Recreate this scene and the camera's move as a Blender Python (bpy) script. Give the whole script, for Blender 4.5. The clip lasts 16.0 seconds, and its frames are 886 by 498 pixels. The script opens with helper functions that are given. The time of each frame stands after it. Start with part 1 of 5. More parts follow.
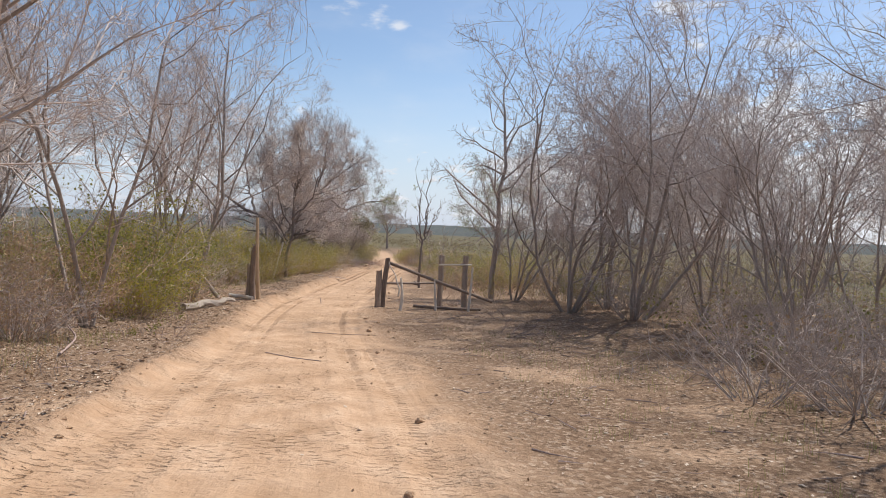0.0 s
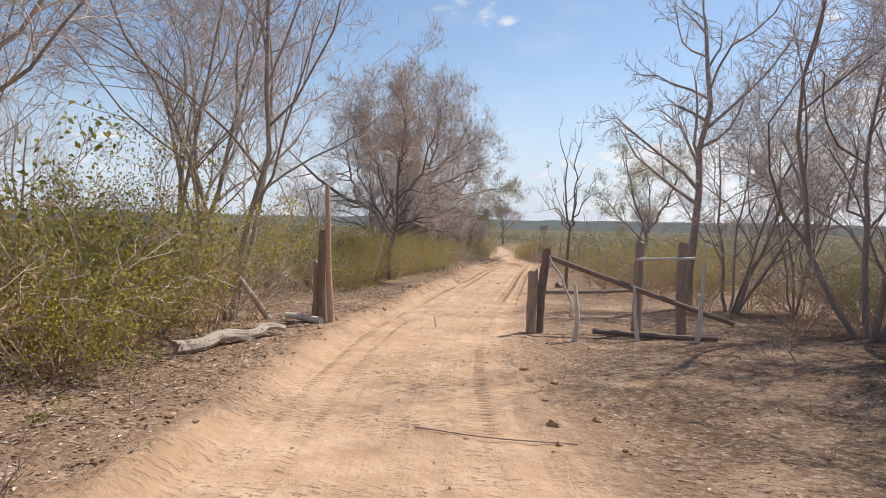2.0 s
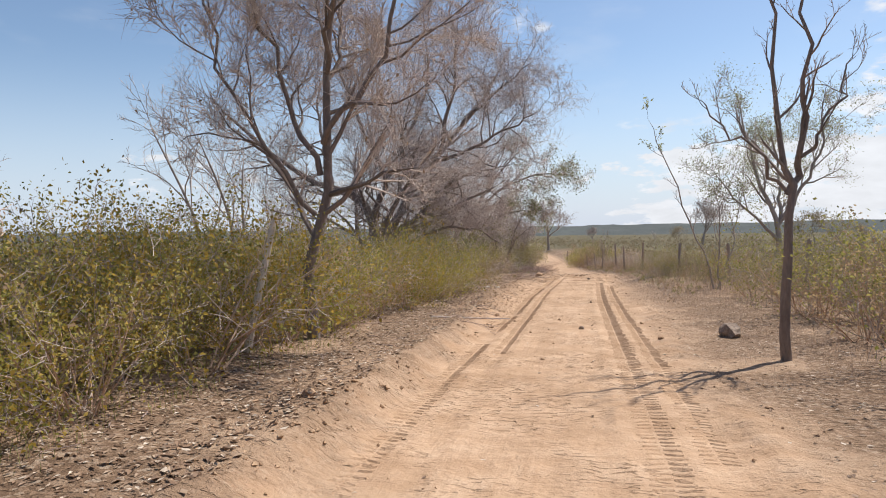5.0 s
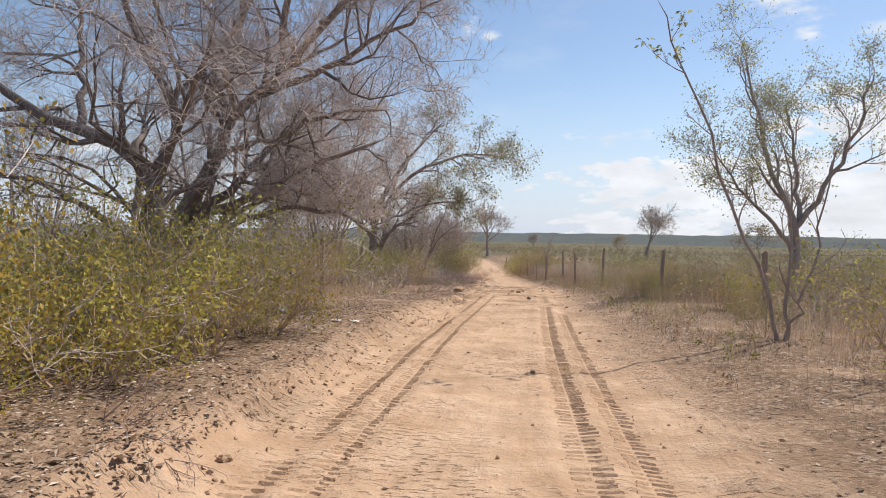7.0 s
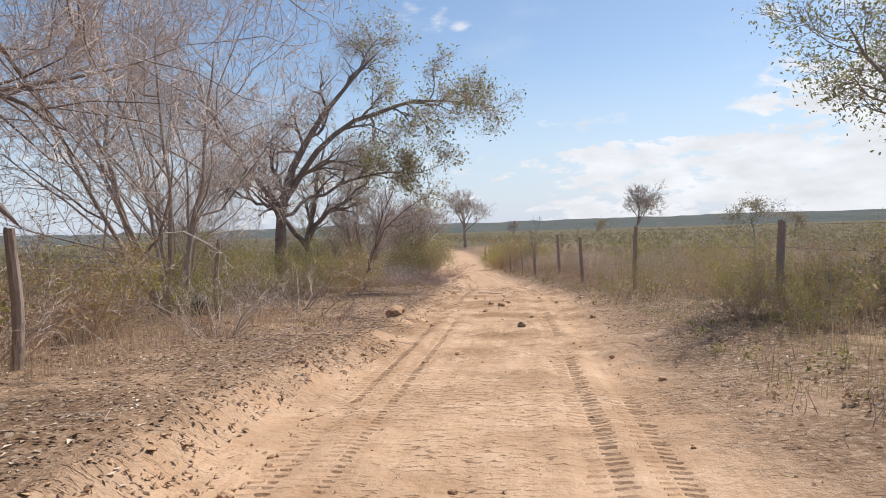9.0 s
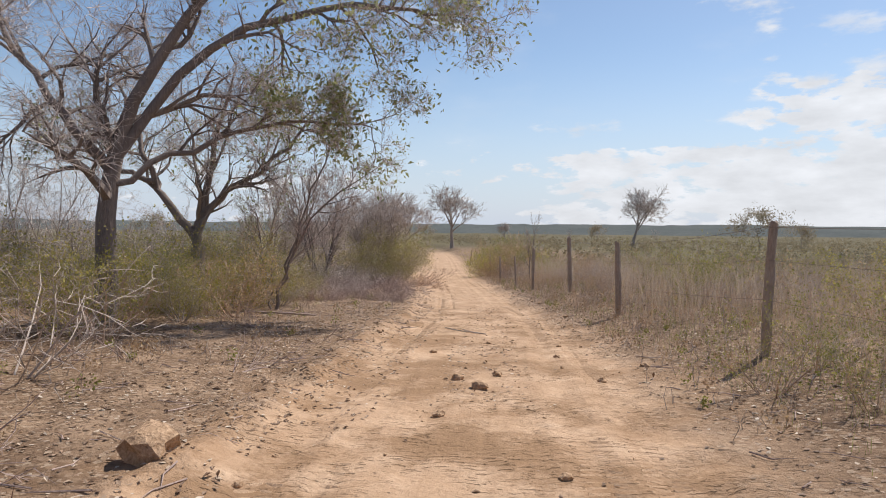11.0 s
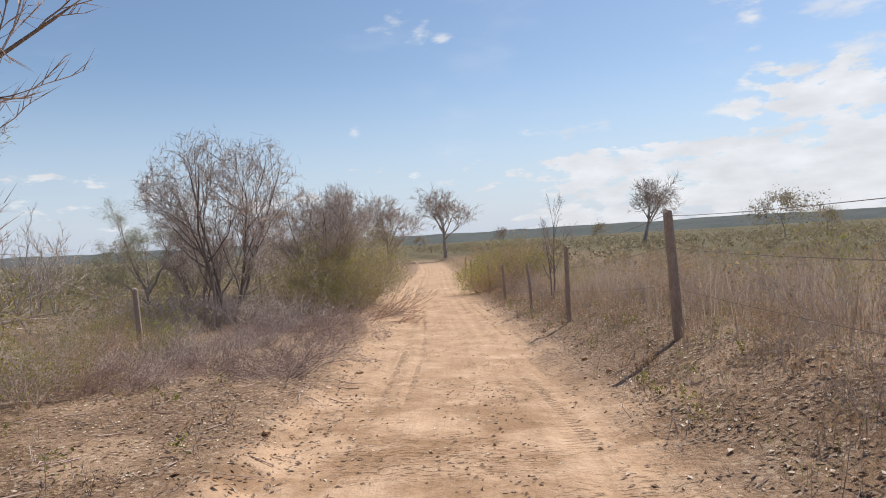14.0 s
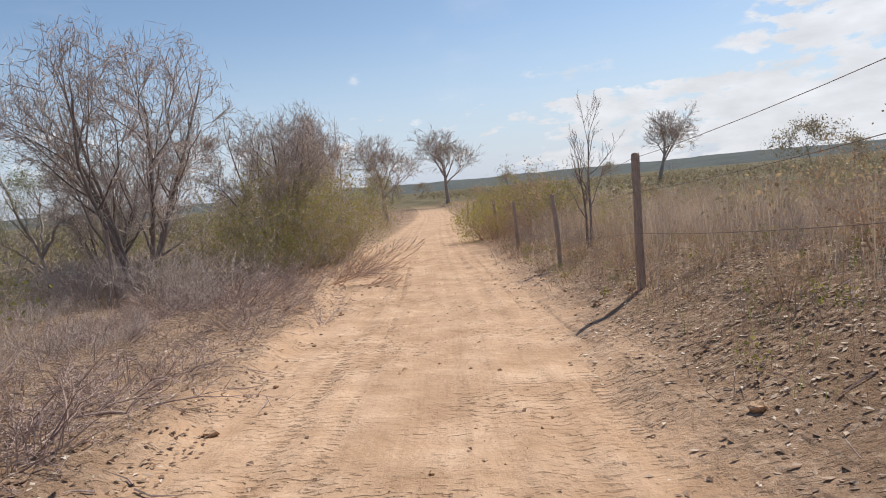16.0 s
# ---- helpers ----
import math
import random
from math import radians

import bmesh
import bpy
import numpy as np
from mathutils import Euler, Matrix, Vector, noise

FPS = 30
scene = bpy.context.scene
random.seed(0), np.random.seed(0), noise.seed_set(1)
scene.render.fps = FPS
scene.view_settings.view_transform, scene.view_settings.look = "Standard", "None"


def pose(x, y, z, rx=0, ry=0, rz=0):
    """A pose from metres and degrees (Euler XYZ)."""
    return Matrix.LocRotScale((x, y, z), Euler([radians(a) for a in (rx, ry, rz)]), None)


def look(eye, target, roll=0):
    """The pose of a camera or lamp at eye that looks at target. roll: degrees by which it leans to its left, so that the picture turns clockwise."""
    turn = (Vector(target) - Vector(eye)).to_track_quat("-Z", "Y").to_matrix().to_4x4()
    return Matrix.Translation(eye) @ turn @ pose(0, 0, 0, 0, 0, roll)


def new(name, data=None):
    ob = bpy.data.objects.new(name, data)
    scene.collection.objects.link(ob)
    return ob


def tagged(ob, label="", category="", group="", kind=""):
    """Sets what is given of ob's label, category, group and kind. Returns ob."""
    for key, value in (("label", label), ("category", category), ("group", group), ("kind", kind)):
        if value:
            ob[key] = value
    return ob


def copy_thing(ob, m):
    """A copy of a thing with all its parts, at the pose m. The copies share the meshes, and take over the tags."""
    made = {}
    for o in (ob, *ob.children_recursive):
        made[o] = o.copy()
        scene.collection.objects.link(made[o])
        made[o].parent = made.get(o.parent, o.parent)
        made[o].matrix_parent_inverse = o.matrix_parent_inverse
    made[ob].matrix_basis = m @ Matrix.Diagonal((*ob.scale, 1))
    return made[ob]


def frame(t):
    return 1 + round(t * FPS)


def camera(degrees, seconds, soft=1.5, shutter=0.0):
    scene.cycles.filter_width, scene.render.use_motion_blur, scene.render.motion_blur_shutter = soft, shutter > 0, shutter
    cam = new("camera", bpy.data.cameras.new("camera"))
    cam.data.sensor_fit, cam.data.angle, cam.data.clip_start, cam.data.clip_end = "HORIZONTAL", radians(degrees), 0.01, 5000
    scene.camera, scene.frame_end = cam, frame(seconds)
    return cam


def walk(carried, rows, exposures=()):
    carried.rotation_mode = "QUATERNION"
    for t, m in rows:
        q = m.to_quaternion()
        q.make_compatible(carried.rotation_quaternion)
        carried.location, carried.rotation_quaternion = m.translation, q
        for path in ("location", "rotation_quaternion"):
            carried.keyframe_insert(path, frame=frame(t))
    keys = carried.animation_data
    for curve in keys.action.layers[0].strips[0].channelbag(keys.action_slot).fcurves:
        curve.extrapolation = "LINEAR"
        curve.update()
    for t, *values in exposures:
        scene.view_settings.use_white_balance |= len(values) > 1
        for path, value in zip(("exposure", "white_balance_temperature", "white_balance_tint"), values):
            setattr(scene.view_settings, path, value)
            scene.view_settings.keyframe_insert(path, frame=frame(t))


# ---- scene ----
cam = camera(67.4, 16.0, 1.0)
PATH = [
    (0.0, (0.000, 0.000, 1.500), (0.313, 9.988, 1.134), 2.60),
    (0.5, (-0.201, 1.917, 1.374), (-0.498, 11.904, 0.981), 1.17),
    (1.0, (-0.538, 4.054, 1.190), (-1.304, 14.015, 0.743), 1.56),
    (1.5, (-0.891, 6.253, 1.062), (-2.161, 16.163, 0.629), 1.14),
    (2.0, (-1.283, 8.599, 0.911), (-2.655, 18.493, 0.439), 1.11),
    (2.5, (-1.603, 10.884, 0.766), (-3.236, 20.742, 0.371), 0.34),
    (3.0, (-1.986, 13.461, 0.578), (-4.080, 23.231, 0.166), -1.38),
    (5.5, (-2.907, 26.629, 0.028), (-4.802, 36.443, -0.297), -0.50),
    (6.0, (-2.880, 29.359, -0.101), (-4.602, 39.202, -0.468), 0.11),
    (6.5, (-2.756, 32.192, -0.202), (-4.148, 42.088, -0.568), 0.63),
    (7.0, (-2.722, 35.057, -0.317), (-3.855, 44.989, -0.590), 1.05),
    (7.5, (-2.715, 37.968, -0.432), (-3.765, 47.909, -0.708), -0.25),
    (8.0, (-2.735, 40.941, -0.530), (-3.586, 50.898, -0.902), -2.24),
    (10.5, (-2.638, 52.040, -0.880), (-3.370, 62.005, -1.281), 0.02),
    (11.0, (-2.623, 54.694, -0.961), (-3.305, 64.663, -1.345), 0.54),
    (11.5, (-2.610, 57.101, -1.025), (-3.273, 67.072, -1.392), 0.25),
    (12.0, (-2.586, 59.373, -1.102), (-3.208, 69.350, -1.363), -0.73),
    (12.5, (-2.575, 61.509, -1.168), (-3.080, 71.495, -1.326), -3.49),
    (13.0, (-2.612, 63.416, -1.241), (-3.200, 73.397, -1.433), -2.32),
    (13.5, (-2.598, 65.232, -1.373), (-3.191, 75.213, -1.566), -1.82),
    (14.0, (-2.547, 66.872, -1.493), (-3.198, 76.848, -1.721), -3.35),
    (14.5, (-2.523, 68.556, -1.594), (-3.231, 78.521, -2.049), -4.87),
    (15.0, (-2.566, 70.251, -1.786), (-3.345, 80.178, -2.709), -4.60),
    (15.5, (-2.555, 71.817, -1.945), (-3.322, 81.740, -2.920), -5.10),
    (16.0, (-2.588, 73.383, -2.060), (-3.377, 83.301, -3.069), -5.31),
]
EXPOSURE = [(0.0, 0.14), (1.5, 0.16), (3.0, 0.23), (6.0, 0.16), (8.0, 0.2), (10.5, 0.07), (13.0, 0.04), (16.0, 0.03)]
walk(cam, [(t, look(e, a, r)) for t, e, a, r in PATH], EXPOSURE)

# ---- world and sun ----
SUN_EL, SUN_AZ = radians(54), math.atan2(0.70, 0.77)
world = bpy.data.worlds.new("sky")
scene.world = world
world.use_nodes = True


class Net:
    """Short hand for a node tree."""

    def __init__(self, tree):
        self.t = tree
        tree.nodes.clear()

    def n(self, kind, ins=None, **props):
        node = self.t.nodes.new(kind)
        for k, v in props.items():
            setattr(node, k, v)
        for k, v in (ins or {}).items():
            s = node.inputs[k]
            if isinstance(v, bpy.types.NodeSocket):
                self.t.links.new(v, s)
            else:
                s.default_value = v
        return node

    def math(self, op, a, b=0.0, c=None, clamp=False):
        d = {0: a, 1: b}
        if c is not None:
            d[2] = c
        return self.n("ShaderNodeMath", d, operation=op, use_clamp=clamp).outputs[0]

    def noise(self, vec, scale, detail=4.0, rough=0.55):
        return self.n("ShaderNodeTexNoise", {"Vector": vec, "Scale": scale, "Detail": detail, "Roughness": rough}).outputs["Fac"]

    def ramp(self, fac, stops):
        r = self.n("ShaderNodeValToRGB", {"Fac": fac})
        el = r.color_ramp.elements
        while len(el) < len(stops):
            el.new(0.5)
        for e, (p, c) in zip(el, stops):
            e.position, e.color = p, (*c, 1) if len(c) == 3 else c
        return r.outputs["Color"]

    def step(self, v, lo, hi):
        return self.n("ShaderNodeMapRange", {"Value": v, "From Min": lo, "From Max": hi}, interpolation_type="SMOOTHSTEP").outputs[0]

    def mix(self, fac, a, b, blend="MIX"):
        m = self.n("ShaderNodeMix", {"Factor": fac, 6: a, 7: b}, data_type="RGBA", blend_type=blend)
        return m.outputs[2]


def rgb(r, g, b):
    return (r, g, b, 1.0)


w = Net(world.node_tree)
geo = w.n("ShaderNodeTexCoord").outputs["Generated"]
sky = w.n("ShaderNodeTexSky", sky_type="NISHITA", sun_disc=False, sun_elevation=SUN_EL, sun_rotation=SUN_AZ,
          air_density=1.0, dust_density=0.7, ozone_density=2.0, altitude=400).outputs[0]
sep = w.n("ShaderNodeSeparateXYZ", {0: geo})
az = w.math("ARCTAN2", sep.outputs[0], sep.outputs[1])
el = w.math("ARCSINE", sep.outputs[2])
flat = w.n("ShaderNodeCombineXYZ", {0: az, 1: w.math("MULTIPLY", el, 2.6), 2: 0.3}).outputs[0]
puff = w.math("SUBTRACT", w.noise(flat, 17.0, 7.0, 0.6), 0.5)
wisp = w.math("SUBTRACT", w.noise(flat, 5.0, 5.0, 0.55), 0.5)
# single clouds: azimuth, elevation, half width, half height (degrees), strength
CLOUDS = [
    (7.6, 8.0, 3.66, 0.62, 0.9),
    (-7.0, 17.7, 1.85, 0.84, 0.7),
    (-4.7, 16.6, 0.98, 0.5, 0.7),
    (22.0, 14.8, 1.17, 0.79, 0.9),
    (21.8, 12.7, 0.98, 0.56, 0.8),
    (20.1, 8.3, 2.34, 0.9, 0.95),
    (21.0, 9.8, 2.93, 0.45, 0.8),
    (25.0, 10.6, 1.95, 1.12, 0.95),
    (29.7, 11.4, 3.41, 1.12, 0.8),
    (-10.8, 9.1, 0.78, 0.62, 0.7),
    (27.0, 14.7, 2.44, 0.79, 0.6),
    (20.4, 17.6, 3.41, 1.68, 0.9),
    (28.5, 14.5, 2.93, 1.23, 0.7),
    (-4.8, 17.0, 1.76, 0.79, 0.8),
    (-2.9, 16.2, 0.88, 0.56, 0.7),
    (7.9, 4.9, 2.19, 0.79, 0.9),
    (14.8, 5.2, 2.44, 0.79, 0.9),
    (28.0, 4.9, 4.39, 1.46, 0.9),
    (25.2, 7.2, 5.85, 1.01, 0.6),
]
cover = 0.0
for a0, e0, wa, we, k in CLOUDS:
    dx = w.math("DIVIDE", w.math("SUBTRACT", az, radians(a0)), radians(wa))
    dy = w.math("DIVIDE", w.math("SUBTRACT", el, radians(e0)), radians(we))
    r = w.math("SQRT", w.math("ADD", w.math("MULTIPLY", dx, dx), w.math("MULTIPLY", dy, dy)))
    v = w.math("ADD", w.math("SUBTRACT", 1.0, r), w.math("MULTIPLY", puff, 4.2))
    cover = w.math("MAXIMUM", cover, w.math("MULTIPLY", w.step(v, 0.0, 1.3), k))
# the bank of cumulus low over the land, thicker to the east
bank = w.math("ADD", w.step(az, radians(-12), radians(26)), 0.38)
top = w.math("MULTIPLY", w.step(az, radians(6), radians(34)), radians(11.0))
low = w.math("SUBTRACT", 1.0, w.step(el, radians(2.5), w.math("ADD", radians(8.0), top)))
heap = w.math("ADD", w.math("MULTIPLY", puff, 3.0), w.math("MULTIPLY", wisp, 3.0))
cum = w.math("MULTIPLY", w.step(w.math("ADD", w.math("MULTIPLY", low, bank), heap), 0.5, 0.86), w.step(low, 0.0, 0.35))
cover = w.math("MAXIMUM", cover, w.math("MULTIPLY", cum, 1.0))
veil = w.math("MULTIPLY", w.step(wisp, 0.02, 0.3), 0.16)
cover = w.math("MINIMUM", w.math("ADD", cover, veil), 0.95)
shade = w.math("ADD", 0.70, w.math("MULTIPLY", w.noise(flat, 13.0, 6.0), 0.58))
white = w.n("ShaderNodeVectorMath", {0: (6.7, 6.85, 7.2), "Scale": shade}, operation="SCALE").outputs[0]
haze = w.math("MULTIPLY", w.math("SUBTRACT", 1.0, w.step(el, radians(-2.0), radians(15.0))), 0.85)
clear = w.mix(haze, sky, rgb(4.9, 5.6, 6.9))
bg = w.n("ShaderNodeBackground", {"Color": w.mix(cover, clear, white), "Strength": 0.115})
w.t.links.new(bg.outputs[0], w.n("ShaderNodeOutputWorld").inputs[0])

sun = new("sun", bpy.data.lights.new("sun", "SUN"))
sun.data.energy, sun.data.angle, sun.data.color = 5.0, radians(0.6), (1.0, 0.94, 0.85)
sun.matrix_world = look((60 * math.sin(SUN_AZ), 60 * math.cos(SUN_AZ), 80), (0, 0, 80 - 60 * math.tan(SUN_EL)))


# ---- materials ----
def material(name, rough=0.9, spec=0.2):
    m = bpy.data.materials.new(name)
    m.use_nodes = True
    net = Net(m.node_tree)
    bsdf = net.n("ShaderNodeBsdfPrincipled", {"Roughness": rough, "Specular IOR Level": spec})
    net.t.links.new(bsdf.outputs[0], net.n("ShaderNodeOutputMaterial").inputs[0])
    return m, net, bsdf


def bump(net, bsdf, height, dist, strength=1.0):
    b = net.n("ShaderNodeBump", {"Height": height, "Distance": dist, "Strength": strength})
    net.t.links.new(b.outputs[0], bsdf.inputs["Normal"])


def bark(name, dark, light, scale=9.0):
    m, n, b = material(name, 0.92, 0.15)
    co = n.n("ShaderNodeTexCoord").outputs["Object"]
    st = n.n("ShaderNodeMapping", {"Vector": co, "Scale": (1, 1, 0.22)}).outputs[0]
    grain = n.noise(st, scale * 4, 5)
    patch = n.noise(co, scale * 0.25, 3)
    rnd = n.n("ShaderNodeNewGeometry").outputs["Random Per Island"]
    f = n.math("ADD", n.math("MULTIPLY", grain, 0.6), n.math("MULTIPLY", n.math("ADD", patch, rnd), 0.28))
    n.t.links.new(n.ramp(f, [(0.25, dark), (0.75, light)]), b.inputs["Base Color"])
    bump(n, b, grain, 0.012)
    return m


def leaf(name, stops, trans=0.45):
    m = bpy.data.materials.new(name)
    m.use_nodes = True
    n = Net(m.node_tree)
    rnd = n.n("ShaderNodeNewGeometry").outputs["Random Per Island"]
    ob = n.n("ShaderNodeObjectInfo").outputs["Random"]
    f = n.math("ADD", n.math("MULTIPLY", rnd, 0.75), n.math("MULTIPLY", ob, 0.25))
    col = n.ramp(f, stops)
    d = n.n("ShaderNodeBsdfPrincipled", {"Base Color": col, "Roughness": 0.6, "Specular IOR Level": 0.3})
    t = n.n("ShaderNodeBsdfTranslucent", {"Color": col})
    mx = n.n("ShaderNodeMixShader", {0: trans, 1: d.outputs[0], 2: t.outputs[0]})
    n.t.links.new(mx.outputs[0], n.n("ShaderNodeOutputMaterial").inputs[0])
    return m


BARK_GREY = bark("grey_bark", (0.15, 0.125, 0.108), (0.44, 0.375, 0.33))
BARK_DARK = bark("brown_bark", (0.092, 0.074, 0.066), (0.28, 0.23, 0.205))
BARK_PALE = bark("pale_bark", (0.42, 0.375, 0.315), (0.76, 0.70, 0.62))
TWIG = bark("mauve_grey_twigs", (0.36, 0.302, 0.275), (0.64, 0.56, 0.515))
TWIG_BROWN = bark("brown_twigs", (0.34, 0.225, 0.16), (0.60, 0.43, 0.32))
TWIG_TAWNY = bark("tawny_grey_twigs", (0.37, 0.30, 0.262), (0.64, 0.55, 0.49))
TWIG_GREY = bark("dry_grey_twigs", (0.25, 0.205, 0.178), (0.54, 0.455, 0.40))
TWIG_DARK = bark("dark_dead_twigs", (0.18, 0.13, 0.115), (0.46, 0.35, 0.31))
WOOD_POST = bark("weathered_post_wood", (0.15, 0.115, 0.092), (0.42, 0.34, 0.285), 14)
WOOD_TAN = bark("barkless_pole_wood", (0.30, 0.20, 0.12), (0.58, 0.43, 0.29), 14)
WOOD_GREY = bark("weathered_log_wood", (0.22, 0.185, 0.155), (0.50, 0.43, 0.37), 12)
WOOD_CHAR = bark("charred_post_wood", (0.095, 0.075, 0.062), (0.30, 0.235, 0.195), 14)
LEAF_GREEN = leaf("olive_green_leaves", [(0.0, (0.14, 0.14, 0.04)), (0.5, (0.27, 0.26, 0.07)), (1.0, (0.42, 0.37, 0.12))])
LEAF_YELLOW = leaf("yellow_green_leaves", [(0.0, (0.22, 0.20, 0.065)), (0.55, (0.38, 0.335, 0.09)), (1.0, (0.54, 0.42, 0.14))])
LEAF_BROWN = leaf("sparse_brown_leaves", [(0.0, (0.27, 0.175, 0.11)), (0.6, (0.43, 0.30, 0.18)), (1.0, (0.50, 0.39, 0.20))])
LEAF_TREE = leaf("grey_green_leaves", [(0.0, (0.17, 0.185, 0.085)), (0.5, (0.31, 0.325, 0.15)), (1.0, (0.48, 0.47, 0.24))])
LEAF_BRIGHT = leaf("bright_yellow_green_leaves", [(0.0, (0.22, 0.21, 0.045)), (0.55, (0.42, 0.375, 0.075)), (1.0, (0.60, 0.48, 0.13))])
LEAF_ORANGE = leaf("golden_orange_leaves", [(0.0, (0.25, 0.175, 0.04)), (0.55, (0.42, 0.30, 0.06)), (1.0, (0.58, 0.40, 0.10))])
LEAF_FAR = leaf("dusty_olive_leaves", [(0.0, (0.18, 0.15, 0.085)), (0.5, (0.30, 0.245, 0.15)), (1.0, (0.44, 0.35, 0.24))], 0.4)
LITTER = leaf("dry_fallen_leaves", [(0.0, (0.115, 0.068, 0.044)), (0.42, (0.235, 0.147, 0.094)), (0.7, (0.39, 0.28, 0.195)), (0.87, (0.67, 0.58, 0.48))], 0.05)
GRASS_DRY = leaf("dry_straw_grass", [(0.0, (0.40, 0.285, 0.19)), (0.6, (0.58, 0.43, 0.29)), (1.0, (0.72, 0.59, 0.42))], 0.4)
WEED_DRY = leaf("dry_weed_stems", [(0.0, (0.34, 0.26, 0.195)), (0.6, (0.52, 0.415, 0.32)), (1.0, (0.68, 0.57, 0.45))], 0.35)
GRASS_GREEN = leaf("green_grass", [(0.0, (0.17, 0.18, 0.06)), (0.6, (0.32, 0.32, 0.11)), (1.0, (0.46, 0.41, 0.18))], 0.4)

# sand, soil and distant scrub on one sheet; its maps hold metres across and along the road, and metres past its edge and across its wheel lanes
def sand_colour(n, pos):
    """Pale orange sand: broad tones, grain, dark specks."""
    mid, fine, speck = n.noise(pos, 2.2, 6), n.noise(pos, 26.0, 6, 0.7), n.noise(pos, 110.0, 3, 0.6)
    col = n.ramp(n.math("ADD", n.math("MULTIPLY", mid, 0.62), n.math("MULTIPLY", fine, 0.38)),
                 [(0.28, (0.36, 0.225, 0.135)), (0.5, (0.495, 0.335, 0.222)), (0.72, (0.60, 0.435, 0.31))])
    return n.mix(n.math("MULTIPLY", n.step(speck, 0.64, 0.76), 0.8), col, rgb(0.32, 0.19, 0.105))


GROUND, n, b = material("sandy_ground", 0.95, 0.1)
s = n.n("ShaderNodeSeparateXYZ", {0: n.n("ShaderNodeUVMap", uv_map="road").outputs[0]})
u, v = s.outputs[0], s.outputs[1]
s = n.n("ShaderNodeSeparateXYZ", {0: n.n("ShaderNodeUVMap", uv_map="verge").outputs[0]})
past, lane_u = s.outputs[0], s.outputs[1]
pos = n.n("ShaderNodeTexCoord").outputs["Object"]
big, mid, fine = n.noise(pos, 0.35, 4), n.noise(pos, 2.2, 6), n.noise(pos, 26.0, 6, 0.7)
au = n.math("ABSOLUTE", u)
edge = n.math("ADD", past, n.math("ADD", n.math("MULTIPLY", n.math("SUBTRACT", mid, 0.5), 1.0), n.math("MULTIPLY", n.math("SUBTRACT", big, 0.5), 0.7)))
road = n.math("SUBTRACT", 1.0, n.step(edge, -0.2, 0.4))
spill = n.math("SUBTRACT", 1.0, n.step(n.math("ADD", edge, n.math("MULTIPLY", n.math("SUBTRACT", fine, 0.5), 2.2)), 0.0, 1.35))
sand = sand_colour(n, pos)
# long streaks that wheels drag along the track
along = n.n("ShaderNodeCombineXYZ", {0: n.math("MULTIPLY", lane_u, 9.0), 1: n.math("MULTIPLY", v, 0.55), 2: 0.0}).outputs[0]
streak = n.noise(along, 1.0, 5, 0.6)
sand = n.mix(n.math("MULTIPLY", n.step(streak, 0.50, 0.78), 0.42), sand, rgb(0.33, 0.205, 0.12))
# small scuffs across the track, in patches
cross = n.n("ShaderNodeCombineXYZ", {0: n.math("MULTIPLY", lane_u, 8.0), 1: n.math("MULTIPLY", v, 22.0), 2: 3.0}).outputs[0]
patchy = n.step(n.math("ADD", n.noise(pos, 0.7, 4), n.math("MULTIPLY", mid, 0.3)), 0.55, 0.78)
scuff = n.math("MULTIPLY", n.step(n.noise(cross, 1.0, 3, 0.55), 0.54, 0.66), patchy)
sand = n.mix(n.math("MULTIPLY", scuff, 0.5), sand, rgb(0.31, 0.185, 0.105))
stain = n.math("MULTIPLY", n.step(n.math("ADD", n.noise(pos, 0.9, 5, 0.65), n.math("MULTIPLY", fine, 0.35)), 0.60, 0.80), n.math("ADD", 0.3, n.math("MULTIPLY", n.math("MULTIPLY", n.step(v, 50.0, 58.0), n.math("SUBTRACT", 1.0, n.step(v, 72.0, 80.0))), 0.6)))
sand = n.mix(stain, sand, rgb(0.27, 0.165, 0.095))
soil = n.ramp(n.math("ADD", n.math("MULTIPLY", big, 0.4), n.math("MULTIPLY", fine, 0.6)),
              [(0.3, (0.11, 0.068, 0.045)), (0.5, (0.215, 0.14, 0.092)), (0.7, (0.33, 0.23, 0.155))])
scrub = n.ramp(n.math("ADD", n.math("MULTIPLY", n.noise(pos, 0.06, 5, 0.65), 0.6), n.math("MULTIPLY", mid, 0.4)),
               [(0.3, (0.075, 0.068, 0.04)), (0.52, (0.13, 0.11, 0.065)), (0.72, (0.20, 0.16, 0.10))])
crumb = n.n("ShaderNodeTexVoronoi", {"Vector": n.n("ShaderNodeMapping", {"Vector": pos, "Scale": (1.0, 1.0, 0.2)}).outputs[0], "Scale": 24.0, "Randomness": 1.0})
bits = n.ramp(n.n("ShaderNodeSeparateColor", {0: crumb.outputs["Color"]}).outputs[0], [(0.0, (0.08, 0.05, 0.033)), (0.5, (0.22, 0.14, 0.092)), (0.85, (0.40, 0.29, 0.205)), (1.0, (0.58, 0.48, 0.38))])
soil = n.mix(n.math("MULTIPLY", n.step(n.math("ADD", n.noise(pos, 1.3, 4), n.math("MULTIPLY", fine, 0.3)), 0.42, 0.66), 0.5), soil, bits)
